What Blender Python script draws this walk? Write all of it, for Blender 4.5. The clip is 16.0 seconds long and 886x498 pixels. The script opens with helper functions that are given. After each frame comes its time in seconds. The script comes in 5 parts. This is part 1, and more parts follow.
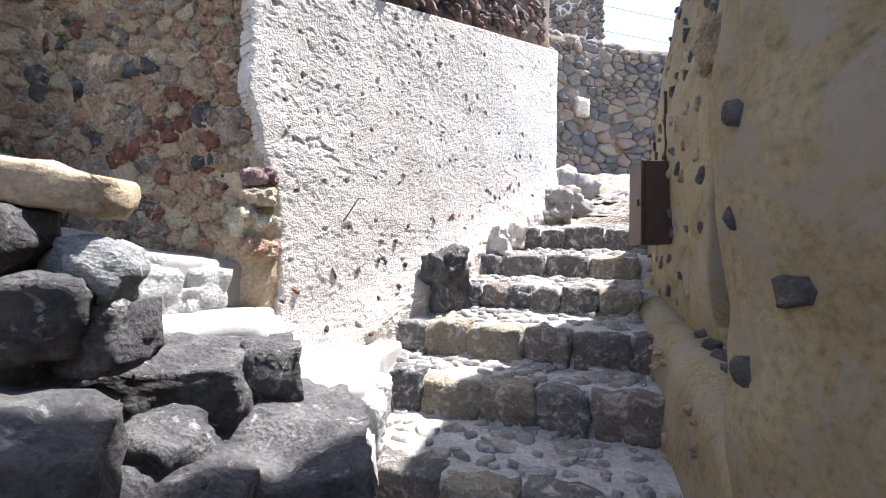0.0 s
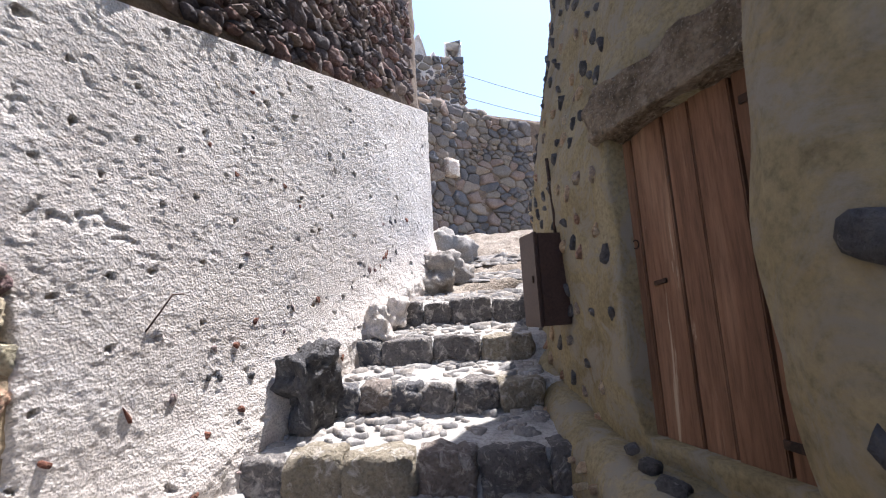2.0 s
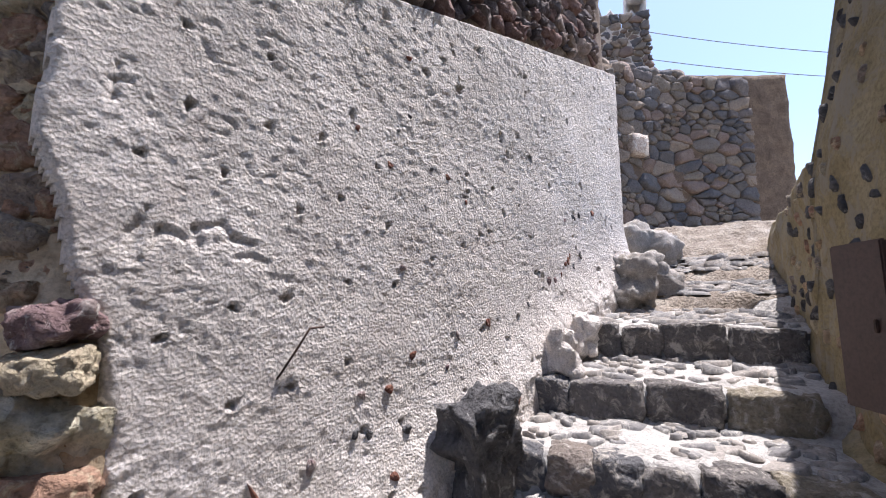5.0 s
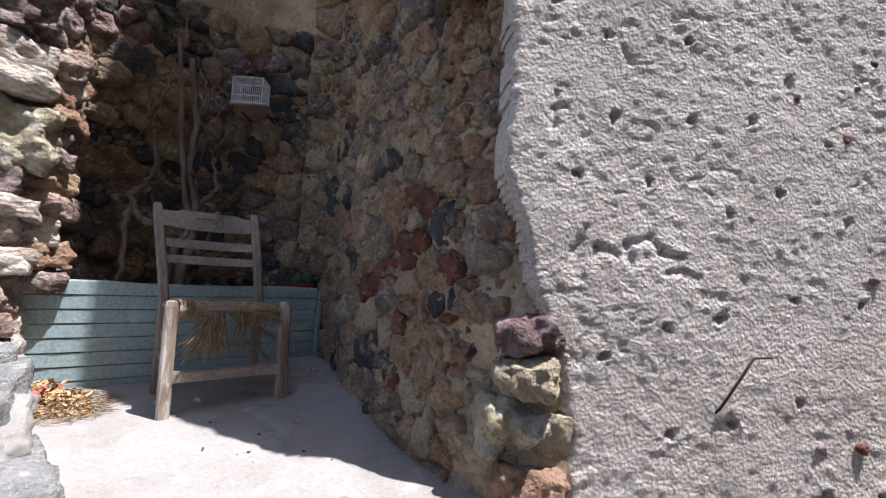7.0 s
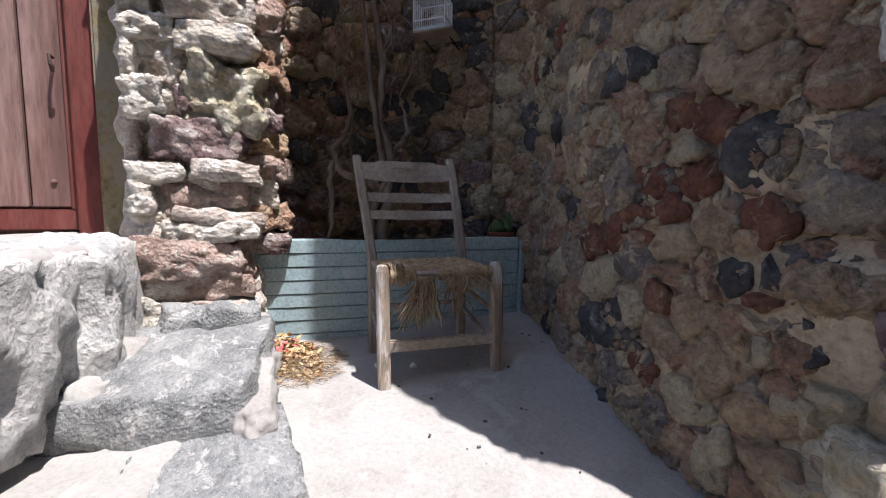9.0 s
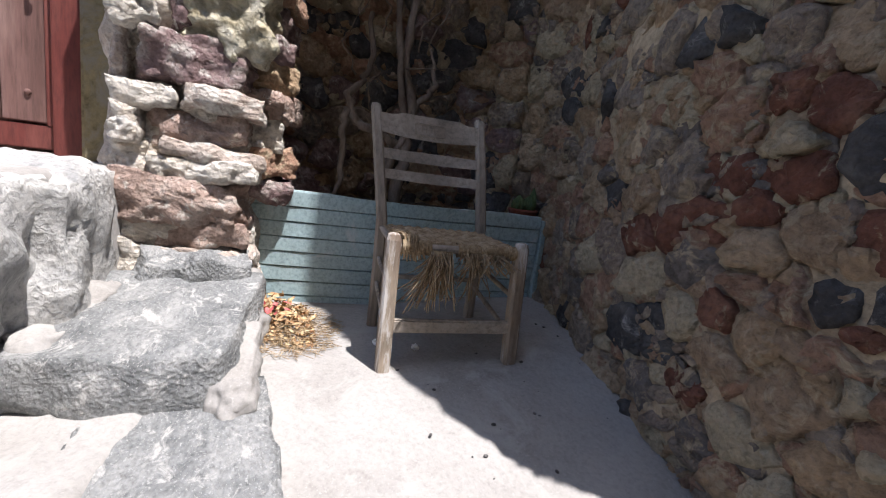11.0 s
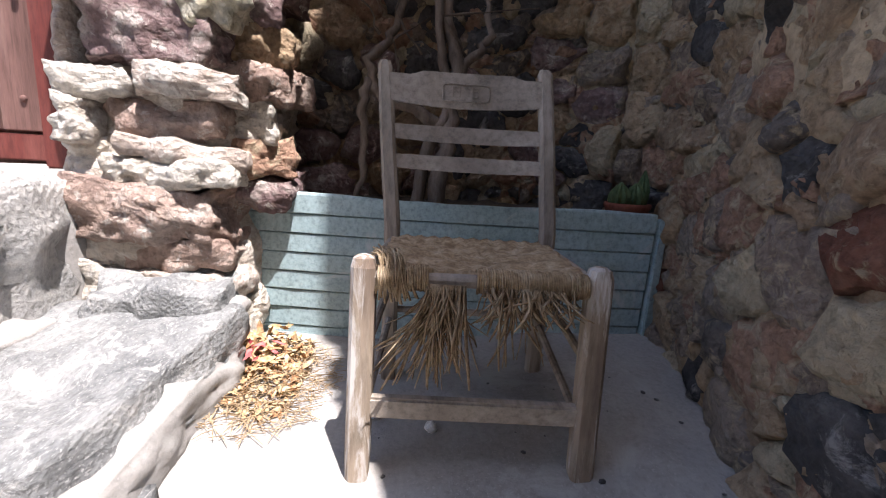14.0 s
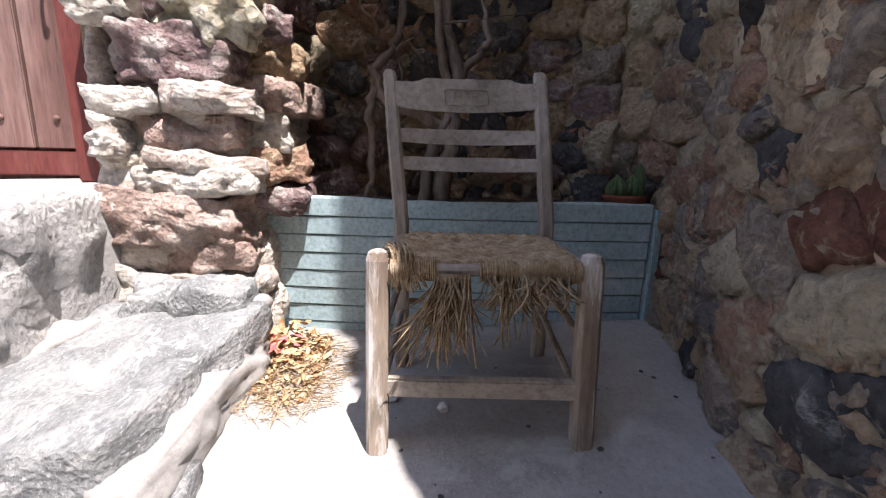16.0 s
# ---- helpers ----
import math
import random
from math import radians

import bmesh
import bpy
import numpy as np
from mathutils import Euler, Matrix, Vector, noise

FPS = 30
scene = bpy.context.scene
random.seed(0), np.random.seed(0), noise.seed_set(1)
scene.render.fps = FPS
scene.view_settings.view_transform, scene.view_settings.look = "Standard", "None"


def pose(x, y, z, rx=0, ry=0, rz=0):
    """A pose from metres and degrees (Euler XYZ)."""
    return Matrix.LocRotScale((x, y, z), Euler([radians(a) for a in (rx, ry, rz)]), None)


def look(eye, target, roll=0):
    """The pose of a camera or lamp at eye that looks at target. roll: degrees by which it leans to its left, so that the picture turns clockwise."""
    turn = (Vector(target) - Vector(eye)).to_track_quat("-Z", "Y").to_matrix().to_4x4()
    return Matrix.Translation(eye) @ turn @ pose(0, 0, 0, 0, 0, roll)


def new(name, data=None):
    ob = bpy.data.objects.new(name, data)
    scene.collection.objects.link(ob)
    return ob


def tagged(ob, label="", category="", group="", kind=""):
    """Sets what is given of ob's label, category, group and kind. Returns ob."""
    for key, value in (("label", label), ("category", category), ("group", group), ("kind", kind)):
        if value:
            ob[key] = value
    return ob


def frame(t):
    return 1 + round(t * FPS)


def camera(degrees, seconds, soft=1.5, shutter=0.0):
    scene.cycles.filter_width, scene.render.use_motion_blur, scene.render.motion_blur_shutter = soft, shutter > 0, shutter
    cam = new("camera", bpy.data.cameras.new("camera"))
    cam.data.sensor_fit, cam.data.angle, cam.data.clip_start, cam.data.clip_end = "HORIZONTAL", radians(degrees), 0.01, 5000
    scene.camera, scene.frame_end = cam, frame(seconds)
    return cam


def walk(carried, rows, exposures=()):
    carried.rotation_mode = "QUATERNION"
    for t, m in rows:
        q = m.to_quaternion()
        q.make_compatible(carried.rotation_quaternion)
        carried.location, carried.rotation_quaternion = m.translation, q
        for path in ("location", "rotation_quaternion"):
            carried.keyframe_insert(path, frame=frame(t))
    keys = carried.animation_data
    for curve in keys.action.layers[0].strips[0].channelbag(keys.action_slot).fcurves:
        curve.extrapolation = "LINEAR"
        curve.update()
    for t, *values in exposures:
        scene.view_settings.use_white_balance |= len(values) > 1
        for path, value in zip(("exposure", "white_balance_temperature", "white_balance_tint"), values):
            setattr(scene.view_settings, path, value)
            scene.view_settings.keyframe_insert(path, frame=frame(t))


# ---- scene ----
cam = camera(92.4, 16.0, 1.1)
METRES, EYE, TILT, LEAN, TURN = 4.0, 1.55, 0.0, 0.0, 0.0
ROWS = [
    (0.0, 0.0, 0.0, 0.0, -0.04, 1.62, -1.26),
    (0.5, -0.0263, 0.0618, 0.0114, -9.26, 1.08, -0.56),
    (1.0, -0.0241, 0.1039, 0.0251, -13.47, 0.21, -2.32),
    (1.5, 0.002, 0.1454, 0.0524, -15.87, 4.83, 0.36),
    (2.0, 0.0182, 0.1646, 0.0741, -16.46, 8.4, 3.15),
    (2.5, 0.0225, 0.1878, 0.0805, -16.4, 11.41, 3.21),
    (3.0, 0.0196, 0.2505, 0.0724, -16.32, 12.05, 3.6),
    (5.5, -0.0196, 0.3914, 0.1525, 12.26, 6.25, -0.33),
    (6.0, -0.0603, 0.3889, 0.1563, 21.53, 5.53, -0.15),
    (6.5, -0.083, 0.391, 0.1641, 33.12, 4.82, -0.94),
    (7.0, -0.1062, 0.3729, 0.1658, 43.55, 4.57, -2.81),
    (7.5, -0.1294, 0.3557, 0.1669, 54.75, 2.71, -3.84),
    (8.0, -0.1566, 0.3462, 0.1697, 58.84, -0.7, -2.6),
    (8.5, -0.1883, 0.3559, 0.1852, 59.63, -2.43, -1.43),
    (9.0, -0.2239, 0.3912, 0.1864, 65.98, -5.4, -0.43),
    (11.5, -0.2793, 0.3986, 0.1833, 67.99, -10.74, -8.7),
    (12.0, -0.276, 0.4254, 0.193, 74.86, -10.34, -6.9),
    (12.5, -0.3042, 0.4832, 0.2003, 80.59, -6.9, -5.25),
    (13.0, -0.3592, 0.5086, 0.1977, 81.27, -9.52, -3.8),
    (13.5, -0.3832, 0.5068, 0.1882, 82.6, -10.32, -3.66),
    (14.0, -0.3993, 0.5074, 0.18, 82.78, -11.56, -3.38),
    (14.5, -0.3978, 0.5087, 0.1808, 83.2, -12.02, -2.15),
    (15.0, -0.3916, 0.505, 0.1801, 82.79, -12.23, -1.87),
    (15.5, -0.3889, 0.5045, 0.1817, 82.74, -12.17, -1.61),
    (16.0, -0.3775, 0.5066, 0.1812, 83.61, -11.7, -1.2),
]
walk(cam, [(t, pose(0, 0, EYE, TILT, LEAN, TURN) @ pose(METRES * x, METRES * y, METRES * z, 90 + pitch, roll, yaw)) for t, x, y, z, yaw, pitch, roll in ROWS],
     [(0.0, 1.9, 6200, 12), (0.6, 1.65, 6200, 13), (1.5, 1.4, 6200, 14), (3.0, 1.25, 6200, 15), (5.5, 0.95, 6200, 17), (9.0, 0.96, 6250, 15), (11.5, 0.97, 6300, 14), (12.5, 1.25, 6400, 14), (13.2, 1.44, 6400, 16), (16.0, 1.49, 6450, 18)])

# ---- light ----
SUN_EL, SUN_AZ = 71.0, 63.5          # degrees above the horizon, clockwise from +y
world = bpy.data.worlds.new("sky")
scene.world = world
world.use_nodes = True
wn = world.node_tree
sky = wn.nodes.new("ShaderNodeTexSky")
sky.sky_type, sky.sun_disc = "NISHITA", False
sky.sun_elevation, sky.sun_rotation = radians(SUN_EL), radians(SUN_AZ)
wn.links.new(sky.outputs[0], wn.nodes["Background"].inputs[0])
wn.nodes["Background"].inputs[1].default_value = 0.15
sun_data = bpy.data.lights.new("sun", "SUN")
sun_data.energy, sun_data.angle, sun_data.color = 5.0, radians(0.53), (1.0, 0.965, 0.92)
sun = new("sun", sun_data)
_el, _az = radians(SUN_EL), radians(SUN_AZ)
SUN_WAY = Vector((math.sin(_az) * math.cos(_el), math.cos(_az) * math.cos(_el), math.sin(_el)))
sun.matrix_world = look(SUN_WAY * 30, (0, 0, 0))


# ---- noise and mesh helpers ----
def vnoise(p, scale, seed=0):
    """Smooth value noise, -1..1, at the points p (n x 3)."""
    q = np.asarray(p, float) * scale + seed * 17.31 + 400.0
    i = np.floor(q).astype(np.int64)
    f = q - i
    f = f * f * (3 - 2 * f)
    out = np.zeros(len(q))
    for dx in (0, 1):
        for dy in (0, 1):
            for dz in (0, 1):
                h = (i[:, 0] + dx) * 73856093 ^ (i[:, 1] + dy) * 19349663 ^ (i[:, 2] + dz) * 83492791
                h = ((h ^ (h >> 13)) * 1274126177) & 0x7FFFFFFF
                h = ((h ^ (h >> 11)) * 668265263) & 0x7FFFFFFF
                w = (f[:, 0] if dx else 1 - f[:, 0]) * (f[:, 1] if dy else 1 - f[:, 1]) * (f[:, 2] if dz else 1 - f[:, 2])
                out += w * (h / 0x3FFFFFFF - 1.0)
    return out


def fbm(p, scale, octaves=4, seed=0, gain=0.5):
    p = np.asarray(p, float).reshape(-1, 3)
    out, a = np.zeros(len(p)), 1.0
    for k in range(octaves):
        out += a * vnoise(p, scale * 2.03 ** k, seed + k)
        a *= gain
    return out


ORIGIN = {}


def link(name, verts, faces, mat, parent=None, label="", smooth=True):
    """ONE mesh object from world-space points, under parent if given."""
    base = ORIGIN.get(parent.name, (0, 0, 0)) if parent else (0, 0, 0)
    me = bpy.data.meshes.new(name)
    v = np.asarray(verts, float) - np.asarray(base, float)
    me.from_pydata(v.tolist(), [], [list(map(int, f)) for f in faces])
    me.polygons.foreach_set("use_smooth", [smooth] * len(me.polygons))
    me.materials.append(mat)
    ob = new(name, me)
    if parent:
        ob.parent = parent
        ORIGIN[ob.name] = base
    if label:
        tagged(ob, label)
    return ob


def part(name, bm, mat, parent, label="", smooth=False):
    """Links a bmesh, built in world space, as ONE mesh object under a thing or a part."""
    base = Vector(ORIGIN.get(parent.name, (0, 0, 0))) if parent else Vector((0, 0, 0))
    bmesh.ops.recalc_face_normals(bm, faces=bm.faces)
    bm.transform(Matrix.Translation(-base))
    me = bpy.data.meshes.new(name)
    for f in bm.faces:
        f.smooth = smooth
    bm.to_mesh(me)
    bm.free()
    me.materials.append(mat)
    ob = new(name, me)
    if parent:
        ob.parent = parent
        ORIGIN[ob.name] = tuple(base)
    if label:
        tagged(ob, label)
    return ob


def thing(name, at, label, category, group="", kind=""):
    ob = new(name)
    ob.location = at
    ob.empty_display_size = 0.05
    ORIGIN[ob.name] = tuple(at)
    return tagged(ob, label, category, group, kind)


def box(bm, m, size, bevel=0.004):
    """A bevelled box of that size, at the pose m."""
    r = bmesh.ops.create_cube(bm, size=1.0, matrix=m @ Matrix.Diagonal((*size, 1)))
    if bevel:
        es = {e for v in r["verts"] for e in v.link_edges}
        bmesh.ops.bevel(bm, geom=list(es), offset=bevel, segments=2, affect="EDGES")


def tube(bm, pts, radii, sides=8, cap=True):
    """A tapered tube along pts."""
    pts = [Vector(p) for p in pts]
    rings = []
    for i, p in enumerate(pts):
        d = (pts[min(i + 1, len(pts) - 1)] - pts[max(i - 1, 0)]).normalized()
        a = d.orthogonal().normalized() if i == 0 else (rings_a - d * rings_a.dot(d)).normalized()
        rings_a = a
        b = d.cross(a)
        r = radii[i] if hasattr(radii, "__len__") else radii
        rings.append([bm.verts.new(p + (a * math.cos(t) + b * math.sin(t)) * r) for t in (2 * math.pi * k / sides for k in range(sides))])
    for r0, r1 in zip(rings, rings[1:]):
        for k in range(sides):
            bm.faces.new((r0[k], r0[(k + 1) % sides], r1[(k + 1) % sides], r1[k]))
    if cap:
        bm.faces.new(rings[0][::-1])
        bm.faces.new(rings[-1])


class Sheet:
    """A wall's face: a line in plan, with height; the face looks to the left of the line if side is 1."""

    def __init__(self, line, side, lean=0.0, z_ref=1.5, round_=0.08):
        pts = [Vector(p) for p in line]
        for _ in range(2):          # soften the corners of the line
            out = [pts[0]]
            for a, b in zip(pts, pts[1:]):
                out += [a.lerp(b, round_ * 2.5), a.lerp(b, 1 - round_ * 2.5)] if round_ else [b]
            pts = out + [pts[-1]] if round_ else out
        self.p = np.array([tuple(p) for p in pts])
        seg = np.linalg.norm(np.diff(self.p, axis=0), axis=1)
        self.u = np.concatenate([[0], np.cumsum(seg)])
        self.length, self.side, self.lean, self.z_ref = self.u[-1], side, lean, z_ref

    def at(self, u, z, d=0.0):
        u, z, d = np.broadcast_arrays(*(np.atleast_1d(np.asarray(a, float)) for a in (u, z, d)))
        x, y = np.interp(u, self.u, self.p[:, 0]), np.interp(u, self.u, self.p[:, 1])
        e = 0.06
        tx = np.interp(u + e, self.u, self.p[:, 0]) - np.interp(u - e, self.u, self.p[:, 0])
        ty = np.interp(u + e, self.u, self.p[:, 1]) - np.interp(u - e, self.u, self.p[:, 1])
        n = np.hypot(tx, ty) + 1e-9
        nx, ny = -ty / n * self.side, tx / n * self.side
        off = d - self.lean * np.clip(z - self.z_ref, -3.0, 1.1)
        return np.stack([x + nx * off, y + ny * off, z], -1)

    def u_near(self, x, y):
        us = np.linspace(0, self.length, 400)
        q = self.at(us, self.z_ref)
        return float(us[np.argmin((q[:, 0] - x) ** 2 + (q[:, 1] - y) ** 2)])


def solid_sheet(name, sheet, z0, z1, step, depth, mat, relief, u0=0.0, u1=None, back=0.0, parent=None, keep=None):
    """A closed wall: a relief face over the sheet from z0 to z1 (numbers or functions of u), depth thick."""
    u1 = sheet.length if u1 is None else u1
    f0 = z0 if callable(z0) else (lambda u: np.full_like(u, z0))
    f1 = z1 if callable(z1) else (lambda u: np.full_like(u, z1))
    us = np.linspace(u0, u1, max(2, int((u1 - u0) / step)))
    nz = max(2, int((np.max(f1(us)) - np.min(f0(us))) / step))
    w = np.linspace(0, 1, nz)
    U = np.repeat(us, nz)
    Z = (f0(us)[:, None] * (1 - w) + f1(us)[:, None] * w).ravel()
    D = relief(sheet.at(U, Z), U, Z) + back
    front, rear = sheet.at(U, Z, D), sheet.at(U, Z, -depth + back)
    n = len(us)
    idx = np.arange(n * nz).reshape(n, nz)
    a, b, c, d = idx[:-1, :-1].ravel(), idx[1:, :-1].ravel(), idx[1:, 1:].ravel(), idx[:-1, 1:].ravel()
    ok = np.ones(len(a), bool)
    if keep is not None:
        mu, mz = (U[a] + U[c]) / 2, (Z[a] + Z[c]) / 2
        ok = keep(mu, mz)
    F = np.stack([a, b, c, d], 1)[ok]
    m = n * nz
    R = F[:, ::-1] + m
    edges = {}
    for f in F:
        for i in range(4):
            e = (f[i], f[(i + 1) % 4])
            if (e[1], e[0]) in edges:
                del edges[(e[1], e[0])]
            else:
                edges[e] = 1
    rim = [(e[1], e[0], e[0] + m, e[1] + m) for e in edges]
    faces = F.tolist() + R.tolist() + rim
    if sheet.side < 0:
        faces = [f[::-1] for f in faces]
    return link(name, np.concatenate([front, rear]), faces, mat, parent)


def cells(w, h, n, rng, relax=2, squash=1.0):
    """n Voronoi cells in a w x h field (made with Lloyd's steps): a list of (centre, polygon)."""
    pts = np.stack([rng.random(n) * w, rng.random(n) * h * squash], 1)
    k0 = n * 7 // 10
    pts[k0:] = pts[rng.integers(0, max(1, n // 3), n - k0)] + rng.normal(0, 0.6 * np.sqrt(w * h / n), (n - k0, 2))
    pts = np.clip(pts, 0.01, np.array([w, h * squash]) - 0.01)
    H = h * squash
    for k in range(relax + 1):
        polys = []
        for i in range(n):
            d2 = np.sum((pts - pts[i]) ** 2, 1)
            near = np.argpartition(d2, min(18, n - 1))[:19]
            near = near[np.argsort(d2[near])][1:]
            poly = [(0, 0), (w, 0), (w, H), (0, H)]
            for j in near:
                mx, my = (pts[i] + pts[j]) / 2
                nx, ny = pts[j] - pts[i]
                out = []
                for q, r in zip(poly, poly[1:] + poly[:1]):
                    sq, sr = (q[0] - mx) * nx + (q[1] - my) * ny, (r[0] - mx) * nx + (r[1] - my) * ny
                    if sq <= 0:
                        out.append(q)
                    if sq * sr < 0:
                        t = sq / (sq - sr)
                        out.append((q[0] + t * (r[0] - q[0]), q[1] + t * (r[1] - q[1])))
                poly = out
                if len(poly) < 3:
                    break
            polys.append(poly)
        if k < relax:
            for i, p in enumerate(polys):
                if len(p) >= 3:
                    pts[i] = 0.6 * pts[i] + 0.4 * np.mean(p, axis=0)
    return [(np.array(c) / (1, squash), np.array(p) / (1, squash)) for c, p in zip(pts, polys) if len(p) >= 3]


def stone_mesh(poly, gap, depth, rng, rings=(1.03, 0.97, 0.80, 0.42), ringd=(-0.5, 0.45, 0.92, 1.0), sub=16):
    """A worn stone filling a cell: points (u, v, d) and faces."""
    c = poly.mean(axis=0)
    size = np.sqrt(abs(np.sum(poly[:, 0] * np.roll(poly[:, 1], -1) - poly[:, 1] * np.roll(poly[:, 0], -1))) / 2)
    ring = np.vstack([poly, poly[:1]])
    seg = np.linalg.norm(np.diff(ring, axis=0), axis=1)
    cum = np.concatenate([[0], np.cumsum(seg)])
    s = (np.arange(sub) + rng.random() * 0.5) / sub * cum[-1]
    rim = np.stack([np.interp(s, cum, ring[:, 0]), np.interp(s, cum, ring[:, 1])], 1)
    rim = 0.84 * rim + 0.08 * (np.roll(rim, 1, 0) + np.roll(rim, -1, 0))
    rim = c + (rim - c) * (1 - gap * (0.5 + rng.random()) / max(size, 0.03)) * (1 + rng.normal(0, 0.055, (sub, 1)))
    tilt = rng.normal(0, 0.16, 2)
    v, f = [], []
    for k, (r, d) in enumerate(zip(rings, ringd)):
        q = c + (rim - c) * r * (1 + rng.normal(0, 0.03 * k, (sub, 1)))
        dd = depth * d * (1 + rng.normal(0, 0.13, sub)) + ((q - c) @ tilt) * (1 if d > 0.5 else 0.3 if d > 0 else 0)
        v += [(*a, b) for a, b in zip(q, dd)]
    v.append((*c, depth * (1.0 + rng.normal(0, 0.15))))
    for k in range(len(rings) - 1):
        for i in range(sub):
            a, b = k * sub + i, k * sub + (i + 1) % sub
            f.append((a, b, b + sub, a + sub))
    top = (len(rings) - 1) * sub
    for i in range(sub):
        f.append((top + i, top + (i + 1) % sub, len(v) - 1))
    return np.array(v), f


def rubble(sheet, wall, name, u0, u1, z0, z1, size, mats, seed, depth=0.05, gap=0.014, squash=1.3, limit=300, accept=None, pick=None, small=0.0):
    """Stones over part of a sheet, each one a piece under wall; past the limit they are joined."""
    rng = np.random.default_rng(seed)
    w, h = u1 - u0, z1 - z0
    n = int(w * h / size ** 2)
    made, jv, jf = 0, [], []
    for c, poly in cells(w, h, n, rng, 1 if small else 2, squash):
        if accept and not accept(u0 + c[0], z0 + c[1]):
            continue
        dep = depth * (0.6 + 0.8 * rng.random())
        v, f = stone_mesh(poly, gap, dep, rng)
        p = sheet.at(u0 + v[:, 0], z0 + v[:, 1], v[:, 2])
        p += np.stack([fbm(p, 16, 3, seed + k, 0.6) for k in range(3)], 1) * 0.011
        if sheet.side > 0:
            f = [g[::-1] for g in f]
        f = [g[::-1] for g in f]
        if made < limit:
            m = pick(u0 + c[0], z0 + c[1], rng) if pick else None
            link(name, p, f, m or mats[0], wall)
            made += 1
        else:
            o = sum(len(a) for a in jv)
            jv.append(p)
            jf += [tuple(i + o for i in g) for g in f]
    if jv:
        tagged(link(name + "_rest", np.concatenate(jv), jf, mats[-1], wall), kind="stuff")


def rock(name, at, size, mat, parent=None, turn=(0, 0, 0), seed=0, square=0.55, rough=0.16, level=4, label="", category="", group="", kind=""):
    """A weathered block or boulder: a cube softened towards a ball, cut by noise. at: its middle."""
    bm = bmesh.new()
    bmesh.ops.create_cube(bm, size=2.0)
    bmesh.ops.subdivide_edges(bm, edges=bm.edges[:], cuts=2 ** level // 2 - 1 if level < 5 else 15, use_grid_fill=True)
    v = np.array([tuple(a.co) for a in bm.verts])
    ball = v / np.linalg.norm(v, axis=1, keepdims=True) * 1.12
    v = v * square + ball * (1 - square)
    s = np.array(size) / 2
    q = v * s
    nrm = ball / 1.12
    amp = rough * float(np.min(s))
    q = q + nrm * (fbm(q + seed * 3.7, 3.2 / float(np.mean(size)), 4, seed, 0.55) * amp)[:, None]
    m = pose(*at, *turn)
    q = q @ np.array(m.to_3x3()).T + np.array(at)
    faces = [[a.index for a in f.verts] for f in bm.faces]
    bm.free()
    ob = link(name, q, faces, mat, parent, label)
    if category:
        tagged(ob, label, category, group, kind)
    return ob


# ---- materials ----
def ramp(nt, fac, stops, constant=False):
    r = nt.nodes.new("ShaderNodeValToRGB")
    r.color_ramp.interpolation = "CONSTANT" if constant else "LINEAR"
    e = r.color_ramp.elements
    while len(e) < len(stops):
        e.new(0.5)
    for el, (p, c) in zip(e, stops):
        el.position, el.color = p, (*c, 1)
    nt.links.new(fac, r.inputs[0])
    return r.outputs[0]


def mix(nt, a, b, fac, kind="MIX"):
    n = nt.nodes.new("ShaderNodeMix")
    n.data_type, n.blend_type = "RGBA", kind
    for sock, val in ((n.inputs[0], fac), (n.inputs[6], a), (n.inputs[7], b)):
        if isinstance(val, bpy.types.NodeSocket):
            nt.links.new(val, sock)
        elif isinstance(val, (tuple, list)):
            sock.default_value = (*val, 1)
        else:
            sock.default_value = val
    return n.outputs[2]


